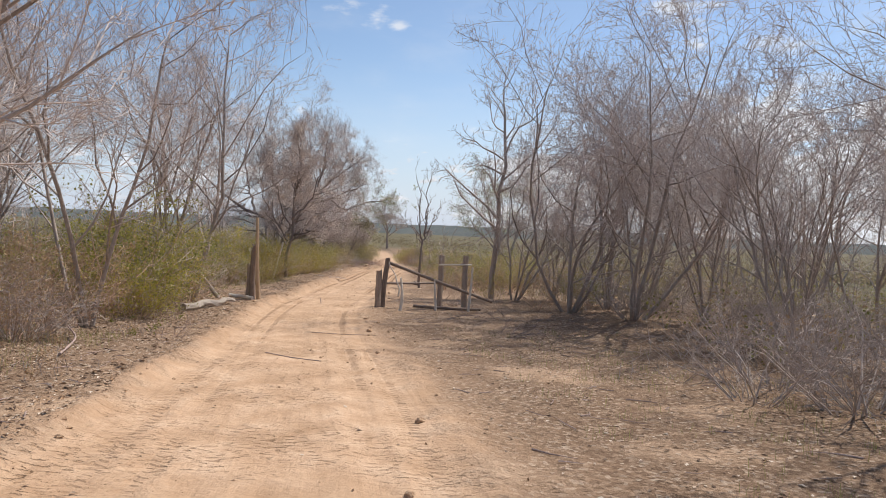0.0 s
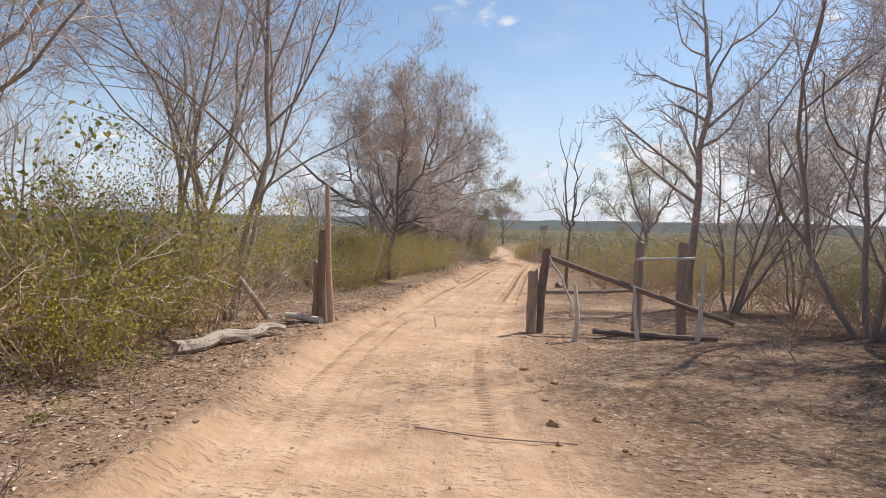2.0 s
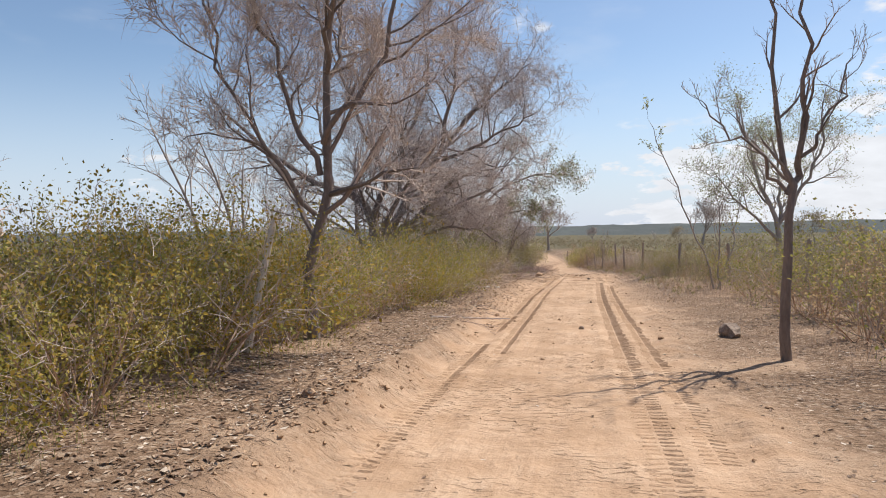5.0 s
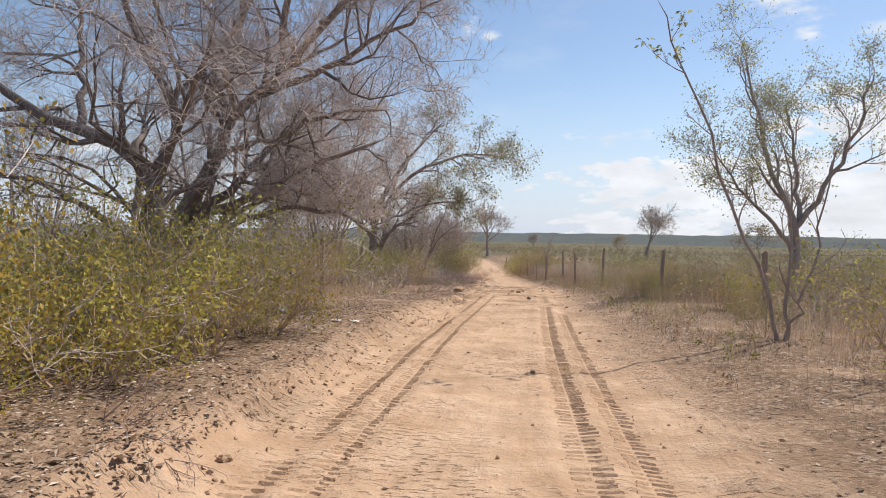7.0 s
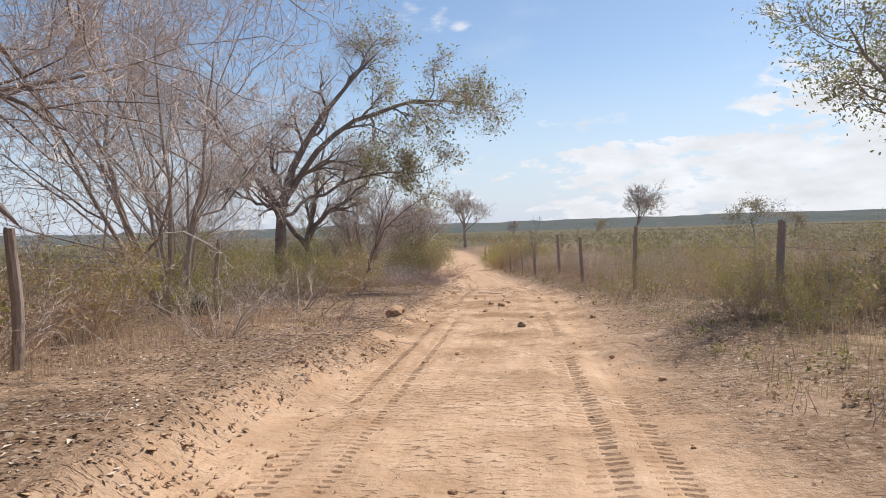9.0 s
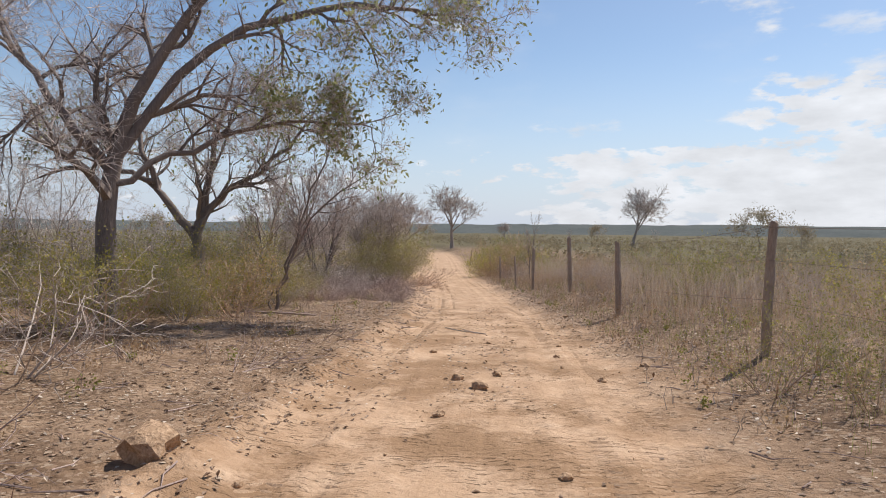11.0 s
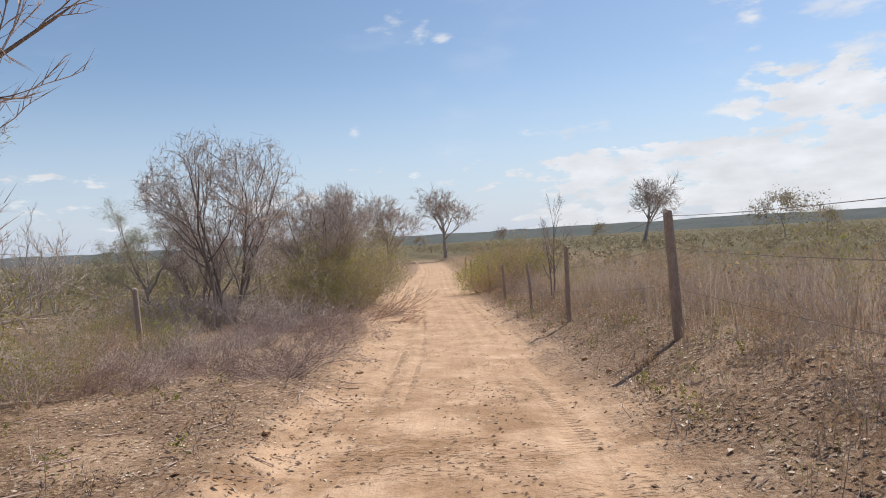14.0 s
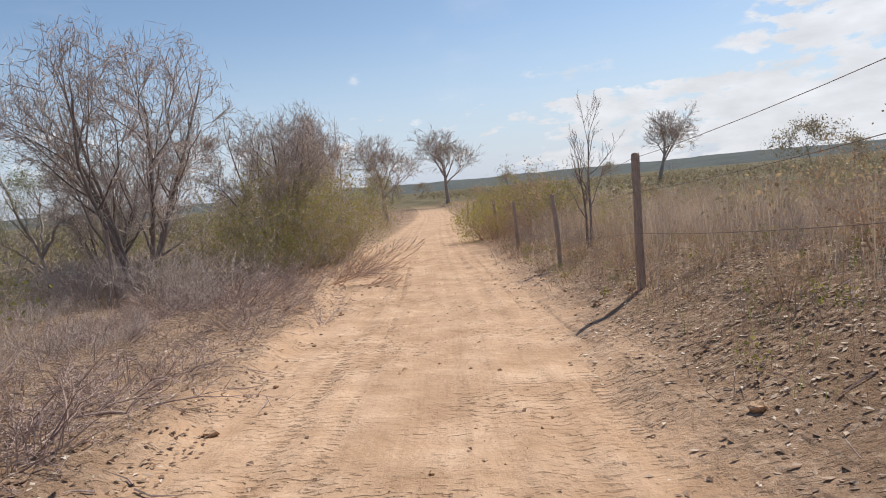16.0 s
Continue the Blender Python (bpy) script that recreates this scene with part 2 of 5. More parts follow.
# bare sandy patches among the litter
bare = n.math("MULTIPLY", n.step(n.math("ADD", n.noise(pos, 0.55, 5, 0.6), n.math("MULTIPLY", fine, 0.12)), 0.58, 0.70), n.math("SUBTRACT", 1.0, n.step(past, 2.5, 5.5)))
near = n.mix(n.math("MULTIPLY", bare, 0.55), soil, n.mix(0.35, sand, rgb(0.50, 0.36, 0.25)))
near = n.mix(n.math("MULTIPLY", spill, 0.45), near, sand)
near = n.mix(road, near, sand)
far = n.math("MAXIMUM", n.step(au, 9.0, 30.0), n.step(v, 150.0, 210.0))
n.t.links.new(n.mix(far, near, scrub), b.inputs["Base Color"])
lumps = n.noise(pos, 8.0, 4, 0.6)
rough_ = n.math("SUBTRACT", 1.0, n.math("MULTIPLY", road, 0.55))
relief = n.math("ADD", n.math("MULTIPLY", n.math("ADD", n.math("MULTIPLY", fine, 0.42), n.math("MULTIPLY", lumps, 0.7)), rough_), n.math("ADD", n.math("MULTIPLY", mid, 1.2), n.math("SUBTRACT", n.math("MULTIPLY", streak, 0.2), n.math("MULTIPLY", scuff, 0.42))))
bump(n, b, relief, 0.06)
TREAD, n, b = material("pressed_sand", 0.95, 0.1)
pos = n.n("ShaderNodeTexCoord").outputs["Object"]
n.t.links.new(n.mix(0.25, sand_colour(n, pos), rgb(0.38, 0.24, 0.14)), b.inputs["Base Color"])
bump(n, b, n.noise(pos, 26.0, 5, 0.6), 0.02)

CLOD, n, b = material("sandy_clod", 0.95, 0.1)
f = n.noise(n.n("ShaderNodeTexCoord").outputs["Object"], 30.0, 5)
n.t.links.new(n.ramp(f, [(0.3, (0.30, 0.19, 0.115)), (0.7, (0.56, 0.385, 0.255))]), b.inputs["Base Color"])
bump(n, b, f, 0.02)
STONE, n, b = material("dark_stone", 0.85, 0.3)
f = n.noise(n.n("ShaderNodeTexCoord").outputs["Object"], 18.0, 6)
n.t.links.new(n.ramp(f, [(0.3, (0.17, 0.125, 0.095)), (0.7, (0.38, 0.29, 0.225))]), b.inputs["Base Color"])
bump(n, b, f, 0.02)
SACK, n, b = material("dark_sacking", 0.7, 0.3)
f = n.noise(n.n("ShaderNodeTexCoord").outputs["Object"], 9.0, 5)
n.t.links.new(n.ramp(f, [(0.3, (0.055, 0.055, 0.06)), (0.7, (0.15, 0.145, 0.15))]), b.inputs["Base Color"])
bump(n, b, f, 0.03)
WIRE, n, b = material("rusty_wire", 0.6, 0.5)
b.inputs["Base Color"].default_value, b.inputs["Metallic"].default_value = rgb(0.20, 0.15, 0.12), 0.6
PALE, n, b = material("pale_scrap", 0.7, 0.3)
f = n.noise(n.n("ShaderNodeTexCoord").outputs["Object"], 14.0, 5)
n.t.links.new(n.ramp(f, [(0.3, (0.50, 0.45, 0.38)), (0.7, (0.82, 0.79, 0.73))]), b.inputs["Base Color"])
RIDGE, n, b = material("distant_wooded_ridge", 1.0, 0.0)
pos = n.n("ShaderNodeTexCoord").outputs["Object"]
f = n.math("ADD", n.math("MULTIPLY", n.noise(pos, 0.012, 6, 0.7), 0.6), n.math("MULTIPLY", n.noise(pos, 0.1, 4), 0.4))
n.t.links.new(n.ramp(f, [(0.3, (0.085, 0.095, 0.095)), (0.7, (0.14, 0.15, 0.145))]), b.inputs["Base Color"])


# ---- ground shape ----
def hash2(ix, iy, seed):
    h = np.sin(ix * 127.1 + iy * 311.7 + seed * 74.7) * 43758.5453
    return h - np.floor(h)


def vnoise(x, y, seed=0):
    x, y = np.asarray(x, float), np.asarray(y, float)
    ix, iy = np.floor(x), np.floor(y)
    fx, fy = x - ix, y - iy
    fx, fy = fx * fx * (3 - 2 * fx), fy * fy * (3 - 2 * fy)
    a, c = hash2(ix, iy, seed), hash2(ix + 1, iy, seed)
    d, e = hash2(ix, iy + 1, seed), hash2(ix + 1, iy + 1, seed)
    return (a * (1 - fx) + c * fx) * (1 - fy) + (d * (1 - fx) + e * fx) * fy


def smooth_curve(xs, ys):
    """A smooth line through knots (Catmull-Rom slopes)."""
    xs, ys = np.array(xs, float), np.array(ys, float)
    m = np.gradient(ys, xs)

    def at(x):
        x = np.clip(np.asarray(x, float), xs[0], xs[-1])
        i = np.clip(np.searchsorted(xs, x) - 1, 0, len(xs) - 2)
        h = xs[i + 1] - xs[i]
        t = (x - xs[i]) / h
        return ((2 * t**3 - 3 * t**2 + 1) * ys[i] + (t**3 - 2 * t**2 + t) * h * m[i]
                + (3 * t**2 - 2 * t**3) * ys[i + 1] + (t**3 - t**2) * h * m[i + 1])
    return at


road_x = smooth_curve([-60, -15, 0, 3.6, 10, 17.4, 23, 31, 45, 58, 76, 83.3, 90, 112, 137, 177, 260],
                      [6.0, 1.2, -0.6, -1.05, -1.9, -2.9, -3.15, -3.2, -3.0, -2.8, -2.85, -3.35, -4.1, -6.2, -8.2, -13, -30])
road_z = smooth_curve([-60, -15, 0, 4.05, 8.6, 13.5, 20, 26.6, 32.2, 38, 41, 47, 52, 60.8, 64.7, 67.5, 70.2, 74.4, 77.5, 81, 84.4, 90, 107, 137, 200, 400, 1000, 1700, 4000],
                      [2.4, 0.9, 0.0, -0.31, -0.59, -0.92, -1.14, -1.47, -1.7, -1.93, -2.03, -2.22, -2.38, -2.69, -2.85, -3.02, -3.24, -3.55, -3.76, -3.93, -4.12, -4.32, -4.85, -5.4, -6.3, -8.2, -15.0, -30.0, -34.0])


# how far the sand reaches to the left and right of the road's middle
edge_left = smooth_curve([-60, 4.6, 12, 18, 24, 30, 41, 48, 57, 66, 72, 77, 83, 88, 93, 110, 260], [1.6, 1.62, 1.45, 1.32, 1.4, 1.42, 1.85, 2.0, 1.7, 1.72, 1.85, 2.1, 2.1, 2.5, 2.7, 2.1, 2.0])
edge_right = smooth_curve([-60, 4.6, 10, 16, 20, 27, 33, 42, 47, 57, 61, 66, 71, 76, 82, 92, 110, 260], [1.6, 1.65, 1.7, 1.25, 1.4, 1.7, 1.65, 1.9, 1.75, 1.65, 1.8, 1.85, 1.5, 1.35, 1.5, 2.0, 2.0, 2.0])
lane_left = smooth_curve([-60, 0, 17, 34, 40, 46, 58, 70, 77, 90, 260], [0, 0.05, 0.08, -0.05, -0.1, -0.18, -0.05, 0.0, -0.1, 0.0, 0])
lane_right = smooth_curve([-60, 0, 17, 34, 46, 58, 68, 73, 78, 90, 260], [0, 0.08, -0.12, 0.02, -0.1, 0.0, 0.0, 0.0, -0.25, -0.2, 0])
LANES = (-1.2, -0.82, 0.95, 1.34)


def rise(v_, lo, hi):
    k = np.clip((v_ - lo) / (hi - lo), 0, 1)
    return k * k * (3 - 2 * k)


def past_edge(q, y):
    """Metres outside the sand's edge (below zero: on it)."""
    return np.maximum(-q - edge_left(y), q - edge_right(y))


def lane_of(q, y):
    """Place across the track, measured so that each wheel lane runs straight."""
    k = rise(q, -0.5, 0.5)
    return q - lane_left(y) * (1 - k) - lane_right(y) * k


def ground_z(x, y):
    x, y = np.asarray(x, float), np.asarray(y, float)
    q = x - road_x(y)
    a = np.abs(q)
    z = road_z(y)
    eL, eR = -q - edge_left(y), q - edge_right(y)
    fade = np.clip(1 - (a - 25) / 60, 0, 1)
    # a broken lip of thrown-up sand along both edges, the verges a step higher
    lipL = (0.35 + 1.1 * vnoise(y * 0.7, y * 0, 5)) * (0.5 + vnoise(x * 2.6, y * 2.6, 15))
    z = z + 0.085 * np.exp(-((eL - 0.12) / 0.2) ** 2) * lipL + 0.06 * np.exp(-((eR - 0.1) / 0.22) ** 2) * (0.3 + vnoise(y * 0.6, y * 0, 6))
    z = z + fade * rise(eL, -0.02, 0.4) * (0.09 + 0.05 * rise(y, 12, 18) * (1 - rise(y, 22, 26)) + 0.16 * rise(y, 22, 30) * (1 - rise(y, 50, 58)))
    z = z + fade * rise(eR, -0.3, 2.3) * (0.24 * rise(y, 36, 44) * (1 - rise(y, 64, 72)) + 0.55 * rise(y, 60, 74) + 0.2 * rise(y, 69, 74) * (1 - rise(y, 82, 88)))
    crumble = np.clip(1 - np.abs(np.maximum(eL, eR) - 0.35) / 0.6, 0, 1) * np.where(q < 0, 1.0, 0.3)
    z = z + crumble * (0.07 * (vnoise(x * 6.5, y * 6.5, 16) - 0.5) + 0.04 * (vnoise(x * 14, y * 14, 17) - 0.5))
    qs = lane_of(q, y)
    for lane, dep, wd in zip(LANES, (0.042, 0.03, 0.038, 0.032), (0.15, 0.12, 0.15, 0.13)):
        dep = dep * (0.35 + 0.9 * vnoise(y * 0.35, y * 0 + lane * 9, 8)) * (0.55 + 0.5 * np.exp(-((y - 42) / 12) ** 2))
        z = z - dep * np.exp(-((qs - lane) / wd) ** 2) + 0.45 * dep * np.exp(-((np.abs(qs - lane) - 1.8 * wd) / (0.5 * wd)) ** 2)
    # narrow grooves drawn along the sand
    for lane, dep in ((1.62, 0.02), (1.5, 0.014), (0.12, 0.010), (-0.35, 0.008), (0.5, 0.008)):
        dep = dep * (0.2 + 1.2 * vnoise(y * 0.16, y * 0 + lane * 7, 18))
        z = z - dep * np.exp(-((qs - lane - 0.1 * (vnoise(y * 0.12, y * 0 + lane, 19) - 0.5)) / 0.06) ** 2)
    inn = np.clip(1 - a / 60, 0, 1)
    tame = (0.55 + 0.45 * rise(np.maximum(eL, eR), -0.3, 0.3)) * (1 - 0.55 * rise(eR, 0.0, 0.4) * (1 - rise(eR, 3.0, 6.0)))
    z = z + inn * tame * (0.05 * (vnoise(x * 1.3, y * 1.3, 1) - 0.5) + 0.035 * (vnoise(x * 4.1, y * 4.1, 2) - 0.5) + 0.018 * (vnoise(x * 11, y * 11, 3) - 0.5))
    z = z + np.clip((a - 2.5) / 8, 0, 1) * (0.25 * (vnoise(x * 0.22, y * 0.22, 4) - 0.4)) + np.clip((a - 40) / 200, 0, 1) * 1.5 * (vnoise(x * 0.02, y * 0.02, 7) - 0.5)
    return z


def gz(x, y):
    return float(ground_z(x, y))


def mesh_of(name, verts, faces, mat=None, smooth=False):
    me = bpy.data.meshes.new(name)
    me.from_pydata([tuple(p) for p in verts] if not isinstance(verts, np.ndarray) else verts.tolist(), [], faces if isinstance(faces, list) else faces.tolist())
    if mat:
        me.materials.append(mat)
    if smooth:
        me.polygons.foreach_set("use_smooth", [True] * len(me.polygons))
    me.update()
    return me


def part(name, me, parent=None, label=""):
    ob = new(name, me)
    if parent:
        ob.parent = parent
    return tagged(ob, label)


def build_ground():
    us = list(np.arange(-3.2, 3.21, 0.055))
    d = 0.1
    while us[-1] < 4200:
        d *= 1.14
        us.append(us[-1] + d)
        us.insert(0, us[0] - d)
    ys = list(np.arange(-2, 98, 0.11))
    d = 0.15
    while ys[-1] < 4200:
        d *= 1.1
        ys.append(ys[-1] + d)
    d, back = 0.2, []
    while (back[-1] if back else -2) > -500:
        d *= 1.25
        back.append((back[-1] if back else -2) - d)
    ys = np.array(back[::-1] + ys)
    us = np.array(us)
    U, Y = np.meshgrid(us, ys)
    X = road_x(Y) + U
    Z = ground_z(X, Y)
    nu, ny = len(us), len(ys)
    idx = np.arange(nu * ny).reshape(ny, nu)
    faces = np.stack([idx[:-1, :-1], idx[:-1, 1:], idx[1:, 1:], idx[1:, :-1]], -1).reshape(-1, 4)
    me = mesh_of("ground", np.stack([X, Y, Z], -1).reshape(-1, 3), faces, GROUND, True)
    layer = me.uv_layers.new(name="road")
    flat_uv = np.stack([U, Y], -1).reshape(-1, 2)
    loops = np.empty(len(me.loops), dtype=np.int32)
    me.loops.foreach_get("vertex_index", loops)
    layer.data.foreach_set("uv", flat_uv[loops].ravel())
    layer = me.uv_layers.new(name="verge")
    flat_uv = np.stack([past_edge(U, Y), lane_of(U, Y)], -1).reshape(-1, 2)
    layer.data.foreach_set("uv", flat_uv[loops].ravel())
    return tagged(new("ground", me), "rutted orange sand track between litter-strewn brown soil", "ground", kind="structure")


build_ground()


# ---- plants ----
def tubes(lines, sides, start=0):
    """Tapered tubes, each closed to a point; lines are (points k x 3, radii k)."""
    V, F, base = [], [], start
    ang = np.arange(sides) * 2 * math.pi / sides
    ca, sa = np.cos(ang), np.sin(ang)
    groups = {}
    for p, r in lines:
        groups.setdefault(len(p), []).append((p, r))
    for k, items in groups.items():
        P = np.array([i[0] for i in items])
        R = np.array([i[1] for i in items])
        T = np.gradient(P, axis=1)
        T /= np.linalg.norm(T, axis=2, keepdims=True) + 1e-9
        ref = np.where(np.abs(T[:, :1, 2:3]) > 0.9, np.array([[[1.0, 0, 0]]]), np.array([[[0, 0, 1.0]]]))
        A = np.cross(T, np.broadcast_to(ref, T.shape))
        A /= np.linalg.norm(A, axis=2, keepdims=True) + 1e-9
        B = np.cross(T, A)
        ring = P[:, :, None, :] + R[:, :, None, None] * (A[:, :, None, :] * ca[None, None, :, None] + B[:, :, None, :] * sa[None, None, :, None])
        N = len(items)
        block = np.concatenate([ring[:, :-1].reshape(N, -1, 3), P[:, -1:, :]], 1)
        per = block.shape[1]
        off = base + np.arange(N) * per
        V.append(block.reshape(-1, 3))
        for j in range(k - 2):
            for q in range(sides):
                q2 = (q + 1) % sides
                quad = np.array([j * sides + q, j * sides + q2, (j + 1) * sides + q2, (j + 1) * sides + q])
                F.extend((off[:, None] + quad).tolist())
        for q in range(sides):
            tri = np.array([(k - 2) * sides + q, (k - 2) * sides + (q + 1) % sides, per - 1])
            F.extend((off[:, None] + tri).tolist())
        base += N * per
    return (np.concatenate(V) if V else np.zeros((0, 3))), F


def leaf_quads(P, size, rng, long=2.2, flat_=0.0):
    """Four-cornered leaves at the points P, turned at random (flat_: lying down)."""
    N = len(P)
    a = rng.normal(0, 1, (N, 3))
    a[:, 2] *= 1 - flat_
    a /= np.linalg.norm(a, axis=1, keepdims=True) + 1e-9
    c = np.cross(a, rng.normal(0, 1, (N, 3)) * (1 - flat_) + np.array([0, 0, flat_ * 2.0]))
    c /= np.linalg.norm(c, axis=1, keepdims=True) + 1e-9
    s = np.asarray(size) * (0.6 + 0.8 * rng.random((N, 1)))
    lift = np.zeros((N, 3))
    lift[:, 2:] = s * rng.uniform(-0.15, 0.45, (N, 1))
    V = np.stack([P, P + a * s * long * 0.5 + c * s * 0.5 + lift, P + a * s * long, P + a * s * long * 0.5 - c * s * 0.5 + lift], 1)
    return V.reshape(-1, 3), np.arange(4 * N).reshape(N, 4)


def grow(rng, stems, height, levels, ratio=0.62, angle=38, up=0.25, wander=0.22, r0=0.09, lean=0.25, first=0.3, droop=0.0, heads=None, lines0=None, fine=0.005, taper=0.72, low=False):
    """Branches by level; levels: children per branch at each level."""
    out = [[] for _ in range(len(levels) + 1)]
    last = len(levels)
    ks = {0: 5, 1: 4, 2: 3, 3: 3} if low else {0: 9, 1: 6, 2: 4, 3: 3}

    def children(pts, rad, length, lev):
        k = len(pts)
        for j in range(levels[lev]):
            f = min(first + (1 - first) * (j + rng.random()) / levels[lev], 0.985)
            i = min(int(f * (k - 1)), k - 2)
            g = f * (k - 1) - i
            q = pts[i] * (1 - g) + pts[i + 1] * g
            ax = pts[i + 1] - pts[i]
            ax = ax / np.linalg.norm(ax)
            side = np.cross(ax, rng.normal(0, 1, 3))
            side /= np.linalg.norm(side) + 1e-9
            th = radians(angle * (0.6 + 0.8 * rng.random()))
            nd = ax * math.cos(th) + side * math.sin(th)
            nd[2] += up * 0.6
            nd /= np.linalg.norm(nd)
            rr = (rad[i] * (1 - g) + rad[i + 1] * g) * 0.62
            branch(q, nd, length * ratio * (0.6 + 0.6 * rng.random()) * (1.15 - 0.4 * f), max(rr, fine), lev + 1)

    def branch(p, d, length, r, lev):
        k = 2 if lev == last or (last > 3 and lev == last - 1) else ks[min(lev, 3)]
        pts, rad = [p], [r]
        seg = length / (k - 1)
        for i in range(1, k):
            d = d + rng.normal(0, wander * (0.55 if lev == 0 else 1.0), 3) + np.array([0, 0, up * 0.4 - droop * lev * 0.2 * i / k])
            d = d / np.linalg.norm(d)
            p = p + d * seg
            pts.append(p)
            rad.append(max(r * (1 - taper * i / (k - 1)), fine))
        pts, rad = np.array(pts), np.array(rad)
        out[lev].append((pts, rad))
        if lev < last:
            children(pts, rad, length, lev)

    if lines0:
        for pts, ra, rb, length in lines0:
            pts = np.array(pts, float)
            t = np.linspace(0, 1, len(pts))
            tt = np.linspace(0, 1, 13)
            pts = np.stack([smooth_curve(t, pts[:, c])(tt) for c in range(3)], 1)
            pts[1:-1] += rng.normal(0, 0.05, (11, 3))
            rad = np.linspace(ra, rb, 13)
            out[0].append((pts, rad))
            children(pts, rad, length, 0)
    for sx in range(stems):
        if heads:
            d = np.array(heads[sx % len(heads)], float)
        else:
            a = 2 * math.pi * (sx + rng.random() * 0.7) / stems
            d = np.array([math.cos(a) * lean, math.sin(a) * lean, 1.0])
        d /= np.linalg.norm(d)
        st = np.array([d[0], d[1], 0.0]) * (0.12 if stems > 1 else 0) + np.array([0, 0, -0.15])
        branch(st, d, height * (0.8 + 0.35 * rng.random()), r0 * (0.75 + 0.4 * rng.random()), 0)
    return out


def tips(lv, rng, want, keep=None):
    pts = np.concatenate([np.array([l[0][1:] for l in lv[-1]]).reshape(-1, 3)] + [np.array([l[0][1:] for l in lv[-2]]).reshape(-1, 3)])
    if keep:
        pts = pts[np.array([keep(p) for p in pts])]
    return pts[rng.integers(0, len(pts), want)]


def haze_twigs(lines, per, length, rng, fine):
    """The finest twigs: straight, set at random along the last branches."""
    A = np.repeat(np.array([l[0][0] for l in lines]), per, 0)
    B = np.repeat(np.array([l[0][-1] for l in lines]), per, 0)
    ax = B - A
    ax /= np.linalg.norm(ax, axis=1, keepdims=True) + 1e-9
    side = np.cross(ax, rng.normal(0, 1, A.shape))
    side /= np.linalg.norm(side, axis=1, keepdims=True) + 1e-9
    th = np.radians(rng.uniform(20, 65, (len(A), 1)))
    P0 = A + (B - A) * rng.uniform(0.15, 1.0, (len(A), 1))
    d = ax * np.cos(th) + side * np.sin(th)
    d[:, 2] += 0.12
    P1 = P0 + d * length * rng.uniform(0.5, 1.3, (len(A), 1))
    pts = np.stack([P0, P1], 1)
    return [(q, (fine, fine)) for q in pts]


def make_tree(name, seed, wood, twig, leaves=(), cut=2, stem_name="stem", dome=None, clear=None, haze=None, **kw):
    """A plant under one Empty: its stems, a crown of limbs and twigs, its foliage."""
    rng = np.random.default_rng(seed)
    lv = grow(rng, **kw)
    if dome:
        inside = lambda p: ((p[0] ** 2 + p[1] ** 2) / dome[0] ** 2 + ((p[2] - dome[1]) / dome[2]) ** 2) < 1 + rng.normal(0, 0.09)
        lv = [lv[0]] + [[l for l in g if inside(l[0][-1])] for g in lv[1:]]
    if clear:
        lv = lv[:1] + [[l for l in g if clear(l[0][-1])] for g in lv[1:]]
    if haze:
        lv = lv + [haze_twigs(lv[-1], haze[0], haze[1], rng, haze[2])]
    if kw.get("low"):
        cut = 1
    root = new(name)
    root.empty_display_size = 0.2
    alone = not kw.get("low")
    if alone:
        for line in lv[0]:
            V, F = tubes([line], 9)
            part(stem_name, mesh_of(stem_name, V, F, wood, True), root)
    V1, F1 = tubes([l for g in lv[(1 if alone else 0):cut] for l in g], 5 if alone else 4)
    V2, F2 = tubes([l for g in lv[cut:] for l in g], 3, len(V1))
    me = mesh_of("crown", np.concatenate([V1, V2]), F1 + F2, wood)
    me.materials.append(twig)
    me.polygons.foreach_set("material_index", [0] * len(F1) + [1] * len(F2))
    part("crown", me, root)
    for mat, count, size, long, sp, keep in leaves:
        P = tips(lv, rng, count, keep) + rng.normal(0, sp, (count, 3))
        V, F = leaf_quads(P, size, rng, long)
        part("foliage", mesh_of("foliage", V, F, mat), root)
    return root


KINDS = {}


def kind(key, build, label, category, group=""):
    KINDS[key] = [build, label, category, group, None, 1.0]


def plant(key, x, y, scale=1.0, turn=0.0, lean=(0, 0), label=""):
    K = KINDS[key]
    place = pose(x, y, gz(x, y) - 0.03, lean[0], lean[1], turn)
    if K[4] is None:
        ob = K[0]()
        tagged(ob, K[1], K[2], K[3])
        ob.matrix_basis = place @ Matrix.Diagonal((scale, scale, scale, 1))
        K[4], K[5] = ob, scale
    else:
        ob = copy_thing(K[4], place @ Matrix.Diagonal((*([scale / K[5]] * 3), 1)))
        tagged(ob, K[1])
    if label:
        tagged(ob, label)
    return ob


for i in range(3):
    kind("slender%d" % i, lambda i=i: make_tree("bare_tree", 10 + i, BARK_GREY, TWIG, stems=3 + i % 2, height=6.6,
         levels=[10, 7, 6, 3], haze=(1, 0.22, 0.004), ratio=0.47, angle=42, up=0.18, wander=0.2, r0=0.046, lean=0.30, first=0.2, fine=0.005),
         "leafless grey tree with several thin upright stems", "tree", "bare roadside trees")
for i in range(2):
    kind("spread%d" % i, lambda i=i: make_tree("bare_tree", 30 + i, BARK_GREY, TWIG, stems=4 + i, height=5.4,
         levels=[9, 7, 6, 3], haze=(1, 0.24, 0.004), ratio=0.52, angle=48, up=0.12, wander=0.24, r0=0.046, lean=0.5, first=0.2, fine=0.005),
         "leafless tree with a wide crown of mauve-grey twigs", "tree", "bare roadside trees")
